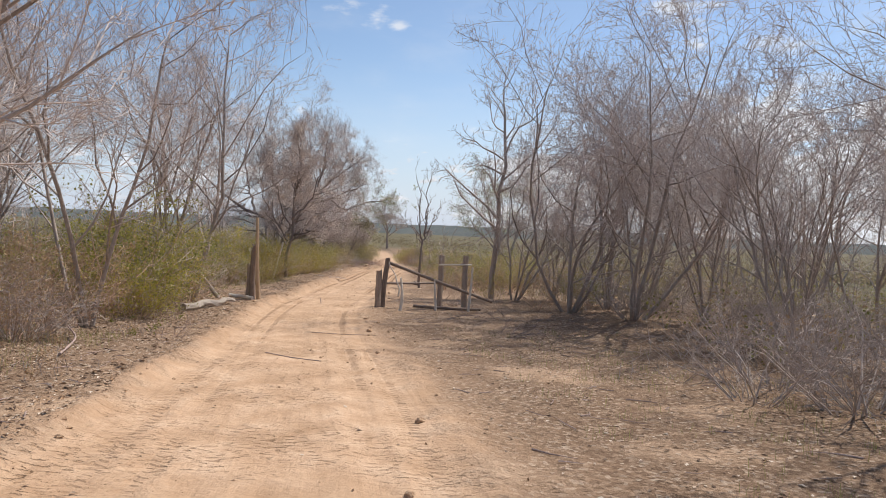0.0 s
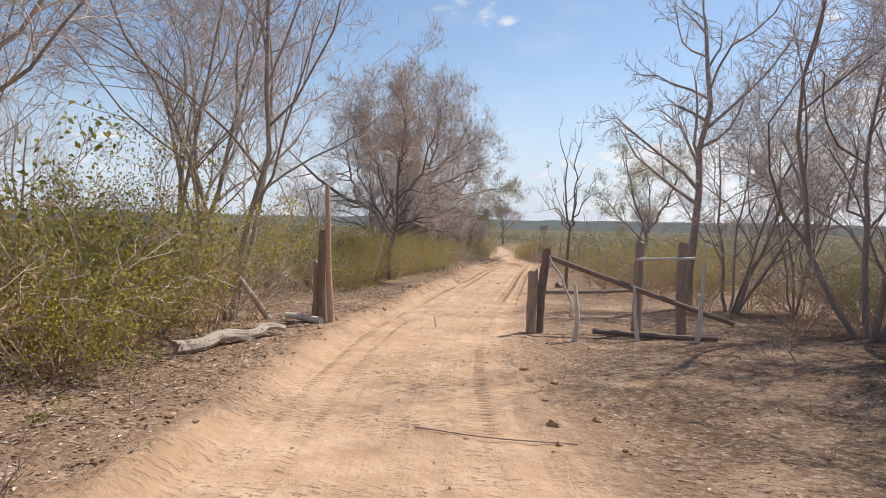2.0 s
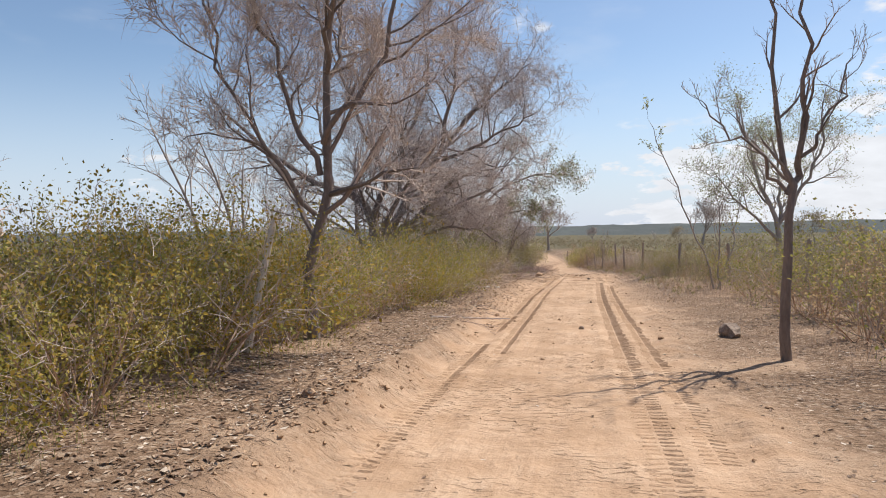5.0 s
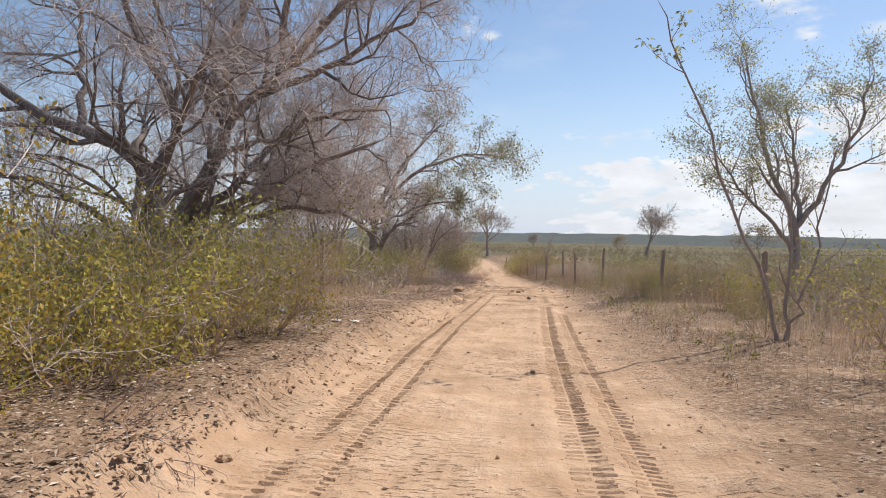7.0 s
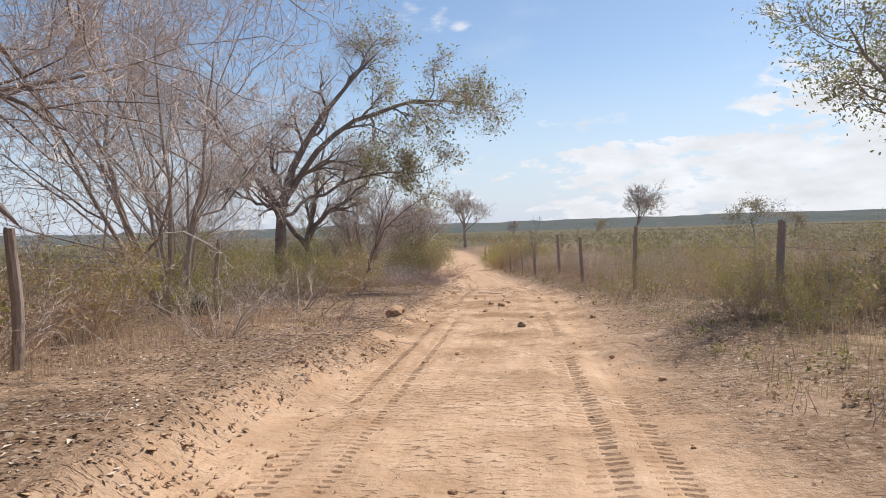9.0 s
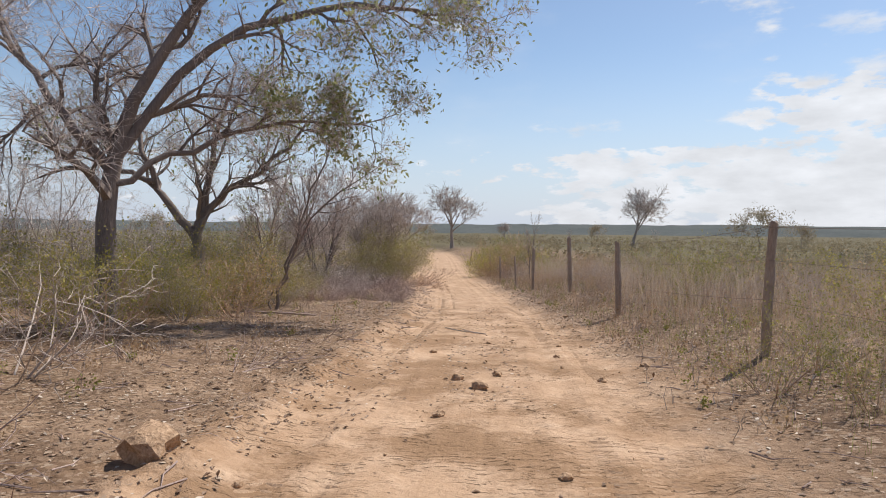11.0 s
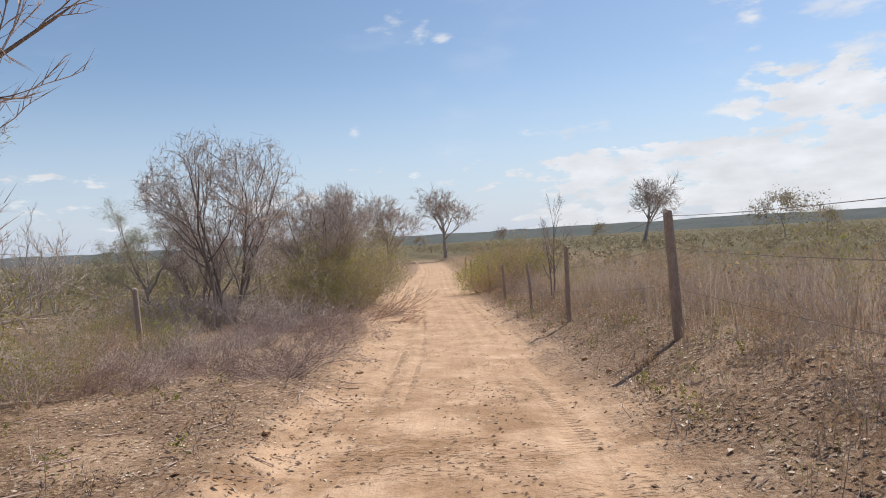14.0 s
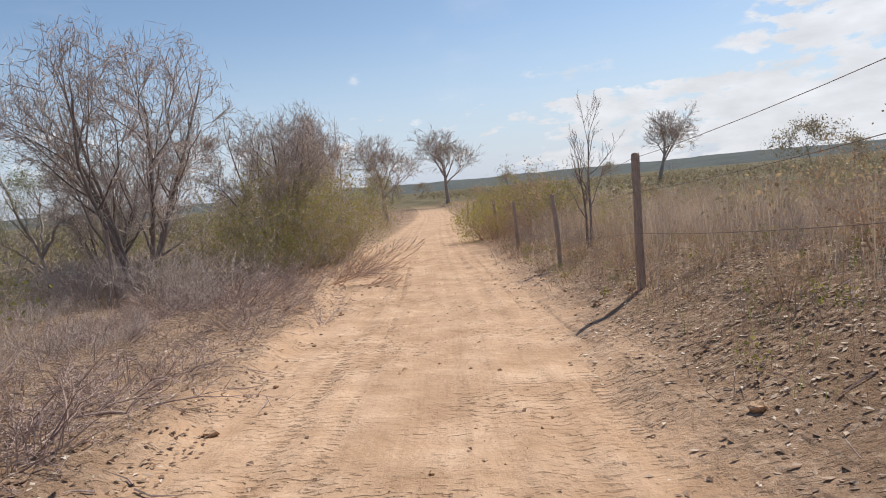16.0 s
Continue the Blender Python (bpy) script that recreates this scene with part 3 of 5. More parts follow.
for i in range(2):
    kind("thin%d" % i, lambda i=i: make_tree("bare_tree", 130 + i, BARK_GREY, TWIG, stems=3, height=6.2,
         levels=[7, 6, 7], ratio=0.46, angle=38, up=0.2, wander=0.18, r0=0.07, lean=0.34, first=0.25, fine=0.008),
         "leafless grey tree among others in dry woodland", "tree", "woodland trees")
kind("big", lambda: make_tree("bare_tree", 51, BARK_DARK, TWIG, cut=3, dome=(8.2, 4.4, 8.0), clear=lambda p: p[2] > min(1.9, 0.6 * abs(p[0])), haze=(1, 0.36, 0.0036), stems=3, height=7.6,
     levels=[12, 8, 7, 5], ratio=0.58, angle=50, up=0.07, wander=0.26, r0=0.15, first=0.24, taper=0.92, fine=0.0054,
     lines0=[([(0.0, 0.0, -0.3), (-0.1, 0.0, 1.2), (-0.1, 0.0, 2.7), (-1.0, -0.2, 3.5), (-2.1, -0.5, 3.9), (-3.5, -0.8, 4.8), (-5.0, -1.2, 6.1), (-6.0, -1.6, 7.4)], 0.24, 0.02, 4.6),
             ([(-0.1, 0.0, 2.5), (0.3, -0.1, 3.3), (0.6, -0.3, 4.1), (0.0, -0.5, 5.3), (-0.5, -0.8, 6.8), (-1.2, -1.0, 8.6), (-1.5, -1.2, 10.6)], 0.14, 0.015, 4.6),
             ([(0.35, 0.1, -0.3), (0.45, 0.1, 1.4), (1.1, 0.2, 3.0), (1.5, 0.3, 4.0), (2.5, 0.5, 5.0), (3.5, 0.7, 6.3), (4.6, 0.8, 7.6), (5.2, 1.0, 9.0)], 0.21, 0.02, 4.6),
             ([(1.5, 0.3, 3.9), (1.0, 0.6, 5.3), (1.7, 1.0, 6.9), (2.0, 1.2, 8.6), (1.6, 1.4, 10.8)], 0.12, 0.015, 4.4),
             ([(2.2, 0.4, 4.6), (3.8, -0.2, 5.0), (5.2, -0.6, 5.6), (6.6, -1.0, 6.2)], 0.09, 0.015, 4.0),
             ([(-1.6, -0.3, 3.7), (-2.2, 0.6, 5.2), (-2.8, 1.4, 7.0), (-3.0, 2.0, 9.0)], 0.10, 0.015, 4.4),
             ([(2.5, 0.5, 5.0), (3.1, -0.4, 6.6), (3.5, -0.8, 8.4), (3.2, -1.0, 10.2)], 0.09, 0.015, 4.2),
             ([(3.4, 0.7, 6.2), (4.8, 0.3, 7.2), (6.2, 0.2, 8.2)], 0.07, 0.015, 3.6),
             ([(0.0, 0.0, 0.9), (0.9, 0.1, 1.75), (2.0, 0.3, 2.3), (3.3, 0.6, 3.1), (4.9, 1.7, 3.9)], 0.14, 0.03, 3.0),
             ([(0.1, 0.0, 1.1), (1.6, 0.2, 1.65), (2.7, 0.3, 2.05), (3.5, 0.5, 2.05), (4.3, 0.7, 1.75), (4.9, 0.8, 1.35)], 0.075, 0.02, 1.5),
             ([(0.0, 0.1, 1.4), (1.6, 0.2, 2.4), (2.5, 0.3, 3.5), (3.6, 0.6, 4.1), (5.0, 1.2, 4.4)], 0.12, 0.03, 3.2)],
     heads=[(0.35, 0.7, 1.0), (-0.5, 0.6, 0.9), (0.3, -0.7, 1.0)]),
     "huge leafless tree with thick crooked limbs and dense mauve twigs", "tree")
kind("brown", lambda: make_tree("bare_tree", 61, BARK_DARK, TWIG_TAWNY, [(LEAF_BROWN, 1000, 0.024, 2.0, 0.08, None)], stem_name="limb", stems=0, height=0,
     haze=(1, 0.34, 0.0036),
     levels=[13, 8, 6, 4], ratio=0.5, angle=44, up=0.14, wander=0.2, first=0.2, fine=0.0052, clear=lambda p: p[2] > 1.2,
     lines0=[([(0, 0, -0.2), (0.03, 0, 1.1), (0.12, 0.05, 2.3), (0.22, 0.1, 3.6), (0.45, 0.2, 5.2), (0.4, 0.3, 7.4)], 0.085, 0.01, 3.6),
             ([(0.1, 0.05, 2.1), (-0.3, 0.1, 3.1), (-0.8, 0.0, 4.5), (-1.1, 0.1, 6.4)], 0.042, 0.008, 2.9),
             ([(0.15, 0.05, 2.5), (0.8, -0.1, 3.3), (1.4, -0.2, 4.6), (1.8, -0.1, 6.0)], 0.042, 0.008, 2.8),
             ([(0.05, 0.0, 1.6), (-0.5, -0.3, 2.5), (-1.0, -0.5, 3.8), (-1.2, -0.6, 5.2)], 0.035, 0.008, 2.5),
             ([(0.2, 0.1, 3.2), (0.1, 0.9, 4.2), (-0.3, 1.5, 5.8)], 0.036, 0.008, 2.8),
             ([(0.2, 0.1, 3.4), (0.6, -0.7, 4.4), (0.5, -1.3, 6.0)], 0.036, 0.008, 2.6)]),
     "nearly leafless tree with a haze of brown twigs", "tree")
kind("sapfork", lambda: make_tree("bare_sapling", 62, BARK_DARK, TWIG_GREY, stem_name="stem", stems=0, height=0,
     levels=[8, 5, 4], ratio=0.42, angle=36, up=0.24, wander=0.16, first=0.35, fine=0.004, clear=lambda p: p[2] > 2.3,
     lines0=[([(0, 0, -0.2), (-0.02, 0, 1.2), (0.0, 0, 2.35), (-0.15, 0, 3.0), (-0.12, 0.1, 4.5), (-0.5, 0.2, 6.2)], 0.075, 0.01, 1.9),
             ([(0.0, 0, 2.3), (0.16, 0, 3.0), (0.2, -0.1, 4.3), (0.35, -0.1, 6.1)], 0.055, 0.01, 1.9),
             ([(-0.02, 0, 2.35), (-0.5, 0.1, 2.95), (-1.1, 0.2, 3.7)], 0.03, 0.008, 1.6),
             ([(0.1, 0, 2.8), (0.5, 0.1, 3.3), (0.95, 0.2, 4.2)], 0.03, 0.008, 1.6)]),
     "slender forked sapling with bare upright twigs beside the track", "tree")
kind("cutbranch", lambda: make_tree("cut_branch", 123, TWIG_BROWN, TWIG_BROWN, stem_name="bough", stems=2, height=2.3, heads=[(1, 0.05, 0.16), (1, -0.25, 0.12)],
     levels=[9, 4, 3], ratio=0.48, angle=22, up=0.03, wander=0.1, r0=0.02, first=0.12, fine=0.005),
     "heap of cut reddish-brown branches at the edge of the track", "branch", "fallen branches")
kind("leafy", lambda: make_tree("leafy_tree", 71, BARK_DARK, TWIG, [(LEAF_TREE, 5600, 0.048, 2.4, 0.12, lambda p: p[0] > 2.4)], cut=3, stem_name="limb", stems=0, height=0,
     haze=(1, 0.25, 0.004),
     levels=[13, 9, 7, 5], ratio=0.56, angle=50, up=0.08, wander=0.22, first=0.26, droop=0.35, fine=0.0055,
     lines0=[([(0, 0, -0.2), (0.02, 0, 1.6), (0.2, 0.05, 3.2), (1.0, 0.3, 5.2), (2.3, 0.6, 6.8), (3.6, 0.9, 8.2)], 0.23, 0.015, 4.2),
             ([(0.2, 0.05, 3.1), (1.4, 0.5, 4.9), (3.0, 1.0, 5.9), (4.5, 1.8, 6.4), (5.4, 2.3, 6.5), (6.1, 2.6, 6.3)], 0.105, 0.02, 3.6),
             ([(0.1, 0.0, 2.9), (-0.7, -0.2, 3.9), (-1.7, -0.3, 5.4), (-2.6, -0.6, 7.4)], 0.11, 0.02, 4.4),
             ([(0.1, 0.0, 2.6), (1.3, 0.9, 3.4), (3.0, 1.6, 4.0), (4.9, 2.2, 3.9)], 0.07, 0.02, 2.6)]),
     "forked grey-brown tree, half bare and half in grey-green leaf", "tree")
kind("forked", lambda: make_tree("leafy_tree", 73, BARK_DARK, TWIG, [(LEAF_TREE, 1500, 0.045, 2.3, 0.12, lambda p: p[2] > 3.0)], cut=3, stem_name="limb", stems=0, height=0,
     haze=(1, 0.22, 0.004),
     levels=[10, 7, 7, 4], ratio=0.5, angle=46, up=0.14, wander=0.22, first=0.3, fine=0.0052, clear=lambda p: p[2] > 1.5,
     lines0=[([(0, 0, -0.2), (0.02, 0, 0.9), (0.1, 0, 1.8), (0.35, 0.1, 2.8), (0.5, 0.2, 4.2), (0.9, 0.4, 5.8)], 0.15, 0.025, 3.4),
             ([(0.08, 0, 1.7), (0.5, 0.1, 2.5), (1.3, 0.2, 2.95), (2.1, 0.3, 3.7), (2.9, 0.5, 4.9)], 0.10, 0.02, 3.0),
             ([(0.05, 0, 1.6), (-0.55, -0.1, 2.3), (-0.85, -0.2, 3.1), (-1.3, -0.3, 4.3), (-1.7, -0.4, 5.6)], 0.11, 0.02, 3.2),
             ([(-0.8, -0.2, 2.9), (-1.8, -0.5, 3.3), (-3.0, -0.8, 3.9)], 0.07, 0.02, 2.6)]),
     "dark forked tree with dense twigs and sparse leaves", "tree")
kind("slant", lambda: make_tree("leaning_tree", 85, BARK_DARK, TWIG_DARK, stems=0, height=0, levels=[13, 6, 4], ratio=0.52, angle=36, up=0.22, wander=0.16, first=0.25, fine=0.004,
     lines0=[([(0, 0, -0.1), (0.25, 0, 0.8), (0.75, 0.1, 1.8), (1.5, 0.1, 2.7), (2.5, 0.2, 3.4)], 0.045, 0.008, 2.1),
             ([(0.1, 0, 0.5), (0.5, 0.1, 1.7), (1.0, 0.1, 3.1), (1.5, 0.2, 4.7)], 0.038, 0.008, 2.2),
             ([(0.0, 0, -0.1), (-0.3, 0.1, 1.3), (-0.5, 0.3, 2.6)], 0.03, 0.008, 1.4)]),
     "small bare tree leaning far over with dark grey twigs", "tree")
kind("halfleaf", lambda: make_tree("leafy_tree", 81, BARK_GREY, TWIG_GREY, [(LEAF_TREE, 11000, 0.036, 2.3, 0.2, None)], stem_name="limb", stems=0, height=0,
     levels=[11, 7, 6, 4], ratio=0.57, angle=46, up=0.12, wander=0.2, first=0.36, fine=0.0055,
     lines0=[([(0, 0, -0.2), (0.05, 0, 1.2), (0.0, 0.1, 2.4), (-0.6, 0.3, 4.2), (-1.2, 0.4, 6.4), (-1.5, 0.5, 8.2)], 0.17, 0.02, 3.6),
             ([(0.0, 0.1, 2.2), (0.9, -0.1, 3.6), (1.7, -0.3, 5.4), (2.1, -0.4, 7.4)], 0.11, 0.02, 3.6),
             ([(0.02, 0.0, 1.6), (-1.0, -0.5, 2.6), (-2.1, -0.9, 3.6), (-3.0, -1.1, 4.9)], 0.08, 0.015, 2.6),
             ([(0.2, 0.1, 2.6), (0.4, 1.0, 4.4), (0.3, 1.9, 6.8)], 0.09, 0.02, 3.2)]),
     "slim forked tree with an airy crown of small grey-green leaves", "tree")
kind("leaner", lambda: make_tree("leaning_tree", 87, BARK_GREY, TWIG_GREY, [(LEAF_TREE, 70, 0.05, 2.4, 0.05, lambda p: p[2] > 4.3)], stems=0, height=0,
     levels=[8, 5, 4], ratio=0.42, angle=40, up=0.2, wander=0.16, first=0.3, fine=0.004,
     lines0=[([(0, 0, -0.1), (-0.5, 0.1, 1.6), (-1.3, 0.1, 3.8), (-2.0, 0.2, 5.5)], 0.035, 0.008, 1.7),
             ([(0.05, 0, -0.1), (0.15, 0.1, 1.5), (0.1, 0.3, 3.6)], 0.035, 0.008, 2.0),
             ([(0.1, 0.05, -0.1), (0.5, 0.1, 1.2), (0.9, 0.2, 3.2)], 0.03, 0.008, 1.8)]),
     "small leafless tree with one long leaning stem", "tree")
kind("round", lambda: make_tree("bare_tree", 141, BARK_DARK, TWIG_GREY, dome=(2.35, 2.9, 2.25), haze=(1, 0.2, 0.004), stems=6, height=4.2,
     levels=[10, 8, 6, 3], ratio=0.5, angle=44, up=0.16, wander=0.18, r0=0.06, lean=0.42, first=0.2, fine=0.007),
     "leafless tree with a dense rounded crown of grey twigs", "tree", "bare roadside trees")
kind("yellowtree", lambda: make_tree("yellow_leaf_tree", 143, BARK_GREY, TWIG_GREY, [(LEAF_BRIGHT, 4400, 0.028, 2.3, 0.10, None), (LEAF_BROWN, 500, 0.034, 2.2, 0.11, None)], stems=5, height=2.7,
     levels=[7, 5, 4], ratio=0.5, angle=46, up=0.06, wander=0.22, r0=0.03, lean=0.55, first=0.25, fine=0.004),
     "small tree with bright yellow-green leaves beside the gate", "tree")
kind("hedge", lambda: make_tree("yellow_leaf_tree", 147, BARK_GREY, TWIG_GREY, [(LEAF_YELLOW, 2600, 0.028, 2.0, 0.12, None), (LEAF_GREEN, 2000, 0.028, 2.0, 0.12, None), (LEAF_BROWN, 1300, 0.028, 2.0, 0.12, None)], stems=7, height=2.5,
     levels=[8, 5, 4], ratio=0.55, angle=52, up=0.03, wander=0.24, r0=0.026, lean=0.8, first=0.15, droop=0.25, fine=0.004),
     "rounded bush with drooping olive-yellow leaves at the bend", "shrub", "roadside shrubs")
kind("sprig", lambda: make_tree("leafy_tree", 83, BARK_GREY, TWIG_GREY, [(LEAF_TREE, 160, 0.055, 2.6, 0.07, lambda p: p[2] > 2.8)], stems=2, height=4.6,
     levels=[8, 6, 5, 4], ratio=0.5, angle=40, up=0.12, wander=0.18, r0=0.05, lean=0.45, first=0.25),
     "slender tree with long bare twigs and a few leaves", "tree")
kind("small", lambda: make_tree("bare_sapling", 91, BARK_DARK, TWIG_GREY, stems=2, height=3.6,
     levels=[9, 7, 6], ratio=0.42, angle=32, up=0.26, wander=0.14, r0=0.045, lean=0.2, first=0.3),
     "thin leafless sapling with upright grey twigs", "tree", "bare saplings")
kind("tall", lambda: make_tree("bare_tree", 131, BARK_GREY, TWIG, stem_name="trunk", stems=1, height=8.2, heads=[(0.05, 0.0, 1)],
     levels=[15, 7, 6, 4], ratio=0.4, angle=52, up=0.16, wander=0.2, r0=0.12, first=0.3, fine=0.007),
     "tall leafless tree with one straight grey trunk", "tree", "bare roadside trees")
kind("umbrella", lambda: make_tree("umbrella_tree", 95, BARK_GREY, TWIG, [(LEAF_FAR, 2600, 0.14, 1.6, 0.22, None)], stem_name="trunk", stems=1, height=3.6,
     levels=[9, 7, 5], ratio=0.85, angle=64, up=0.05, wander=0.12, r0=0.16, lean=0.05, first=0.7, fine=0.012),
     "distant tree with a flat umbrella of green foliage", "tree", "distant trees")
kind("fan", lambda: make_tree("distant_tree", 97, BARK_GREY, TWIG_GREY, stem_name="trunk", stems=1, height=3.2,
     levels=[9, 8, 7, 5], ratio=0.78, angle=44, up=0.16, wander=0.12, r0=0.2, lean=0.05, first=0.5, fine=0.012),
     "distant leafless tree with a rounded fan of fine twigs", "tree", "distant trees")
kind("twigbush", lambda: make_tree("bare_shrub", 101, TWIG_GREY, TWIG_GREY, stems=11, height=1.35, low=True,
     levels=[5, 4, 2], ratio=0.48, angle=44, up=0.06, wander=0.26, r0=0.012, lean=0.9, first=0.12, fine=0.0035),
     "dry leafless shrub of tangled grey twigs", "shrub", "bare shrubs")
kind("deadbrush", lambda: make_tree("dead_brush", 103, TWIG_DARK, TWIG_DARK, stems=15, height=1.2, low=True,
     levels=[5, 5, 3], ratio=0.5, angle=46, up=-0.02, wander=0.3, r0=0.013, lean=1.9, first=0.1, fine=0.0035),
     "low heap of dead cut brushwood on the ground", "brushwood", "brush heaps")
for i, (nm, mat, tone, cnt) in enumerate((("green_shrub", LEAF_GREEN, "olive-green", 2200), ("green_shrub", LEAF_GREEN, "olive-green", 1600), ("yellow_shrub", LEAF_YELLOW, "yellow-green", 2000))):
    kind("shrub%d" % i, lambda i=i, nm=nm, mat=mat, cnt=cnt: make_tree(nm, 111 + i, TWIG_BROWN, TWIG_GREY, [(mat, cnt, 0.023, 1.8, 0.08, None)], stems=8, height=1.55, low=True,
         levels=[4, 4, 2], ratio=0.48, angle=42, up=0.10, wander=0.24, r0=0.014, lean=0.7, first=0.15, fine=0.0035),
         "thin-stemmed shrub with sparse %s leaves beside the track" % tone, "shrub", "roadside shrubs")
kind("bright", lambda: make_tree("yellow_shrub", 117, TWIG_BROWN, TWIG_GREY, [(LEAF_BRIGHT, 3200, 0.022, 1.8, 0.10, None)], stems=9, height=1.25, low=True,
     levels=[4, 4, 2], ratio=0.48, angle=44, up=0.08, wander=0.24, r0=0.013, lean=0.8, first=0.12, fine=0.0035),
     "low dense shrub with bright yellow-green leaves", "shrub", "roadside shrubs")
kind("orange", lambda: make_tree("yellow_shrub", 118, TWIG_BROWN, TWIG_GREY, [(LEAF_ORANGE, 2000, 0.022, 1.8, 0.10, None), (LEAF_GREEN, 1300, 0.022, 1.8, 0.10, None)], stems=9, height=1.5, low=True,
     levels=[4, 4, 2], ratio=0.48, angle=44, up=0.10, wander=0.24, r0=0.013, lean=0.75, first=0.12, fine=0.0035),
     "shrub with golden-orange drying leaves", "shrub", "roadside shrubs")
kind("rusty", lambda: make_tree("brown_shrub", 119, TWIG_BROWN, TWIG_BROWN, [(LEAF_BROWN, 1300, 0.027, 1.8, 0.08, None)], stems=9, height=1.4, low=True,
     levels=[5, 4, 2], ratio=0.48, angle=42, up=0.10, wander=0.24, r0=0.013, lean=0.7, first=0.12, fine=0.0035),
     "half-dry shrub with thin reddish-brown leaves", "shrub", "roadside shrubs")
kind("fallen", lambda: make_tree("fallen_branch", 121, TWIG_DARK, TWIG_DARK, stem_name="bough", stems=1, height=2.2, heads=[(1, 0, 0.12)],
     levels=[8, 5, 4], ratio=0.5, angle=38, up=0.0, wander=0.16, r0=0.03, first=0.15, fine=0.004),
     "dead fallen branch with bare side twigs on the ground", "branch", "fallen branches")

rng = random.Random(7)


def scatter(keys, count, y0, y1, off0, off1, s0, s1, clear=()):
    """Plants at random in a band beside the road (offsets from its middle)."""
    made = 0
    for _ in range(count * 8):
        if made >= count:
            break
        y, o = rng.uniform(y0, y1), rng.uniform(off0, off1)
        x = float(road_x(y)) + o
        if any((x - a) ** 2 + (y - c) ** 2 < r * r for a, c, r in clear):
            continue
        plant(rng.choice(keys), x, y, rng.uniform(s0, s1), rng.uniform(0, 360), (rng.uniform(-6, 6), rng.uniform(-6, 6)))
        made += 1


SL = ["slender0", "slender1", "slender2"]
SP = ["spread0", "spread1"]
TH = ["thin0", "thin1"]
SH = ["shrub0", "shrub1", "shrub2", "rusty"]
# single trees
plant("big", -10.6, 48.8, 1.0, 0)
plant("slender1", -10.6, 61.4, 0.85, 20)
plant("tall", 3.0, 27.9, 1.1, 0)
plant("tall", 7.0, 24.6, 1.0, 90)
plant("brown", -6.7, 33.2, 1.16, 0)
plant("thin1", -12.6, 41.5, 0.9, 160)
plant("spread1", -9.8, 59.4, 1.35, 150)
plant("round", -11.5, 89.4, 1.32, 10)
plant("brown", -10.2, 102.0, 0.7, 100)
plant("round", -13.6, 91.5, 0.8, 200)
plant("round", -9.4, 94.2, 1.05, 140)
plant("thin0", -8.3, 98.0, 0.62, 30)
plant("leafy", -9.8, 66.7, 1.0, 0)
plant("forked", -10.6, 72.2, 1.18, 0)
plant("sprig", -9.6, 74.2, 0.85, 30)
plant("slant", -8.2, 71.6, 1.12, 0)
plant("slender0", -6.7, 19.9, 1.2, 0)
plant("slender1", -8.3, 21.0, 1.2, 70)
plant("slender2", -6.5, 13.2, 1.1, 130)
plant("slender1", -5.4, 5.4, 1.1, 10, (0, 12))
plant("spread1", 5.0, 22.0, 1.45, 200)
plant("sapfork", -0.05, 33.8, 1.0, 0)
plant("halfleaf", 6.8, 59.5, 1.08, 0)
plant("leaner", 1.3, 45.8, 1.0, 0)
plant("round", -11.6, 104.0, 1.25, 75)
plant("shrub2", -8.9, 98.6, 1.7, 20)
plant("yellowtree", -6.9, 17.8, 0.82, 20)
plant("spread0", 6.3, 19.2, 1.4, 60)
for x, y, sc, k in ((-6.5, 16.5, 1.1, "shrub0"), (-7.3, 16.7, 1.2, "orange"), (-6.5, 18.7, 1.0, "rusty"), (-7.4, 19.4, 1.2, "shrub0"), (-6.3, 15.0, 1.0, "bright"), (-7.3, 18.4, 1.5, "bright"), (-6.9, 16.1, 1.3, "bright"), (-8.0, 17.0, 1.6, "bright")):
    plant(k, x, y, sc, 40 * x)
plant("yellowtree", -8.3, 18.9, 0.85, 120)
plant("shrub0", -7.0, 15.6, 1.7, 120)
plant("small", -0.5, 88.3, 0.72, 0)
plant("fan", -9.4, 178.0, 2.1, 50)
plant("fan", -12.8, 137.0, 1.5, 50)
plant("fan", 24.7, 184.0, 2.15, 120)
plant("umbrella", 48.5, 184.0, 1.25, 0)
plant("umbrella", 62.0, 197.0, 0.85, 90)
# woods
GATE = [(-6.7, 19.9, 1.5), (5, 22, 2), (-3, 21, 3.6)]
scatter(SL, 11, 5, 24, -15, -5.8, 0.85, 1.25, GATE)
scatter(TH, 13, -2, 32, -36, -13, 0.9, 1.2)
scatter(SL + SP, 12, 10, 27, 6.8, 16, 0.8, 1.1, GATE)
scatter(SL, 5, 2, 9, 7.0, 12, 0.9, 1.2, GATE)
scatter(TH, 15, 4, 36, 15, 38, 0.9, 1.2)
scatter(TH + ["small"], 14, 27, 64, -34, -12.5, 0.6, 0.95, [(-10, 47.5, 2)])
OPEN = [(-9.8, 66.7, 4.0), (-8, 62, 3.0), (-10.4, 48, 3)]
scatter(TH, 4, 51, 64, -15, -8.5, 0.7, 0.9, OPEN)
scatter(["thin0", "spread0", "small"], 8, 68, 80, -26, -10.5, 0.5, 0.75, OPEN)
scatter(TH + ["small", "brown"], 9, 100, 134, -28, -5.6, 0.5, 0.75)
scatter(TH, 6, 84, 100, -28, -11, 0.5, 0.7)
scatter(["fan", "umbrella", "thin1"], 16, 190, 330, -120, 120, 0.7, 1.2)
scatter(TH, 5, 40, 60, 9, 30, 0.7, 0.9)
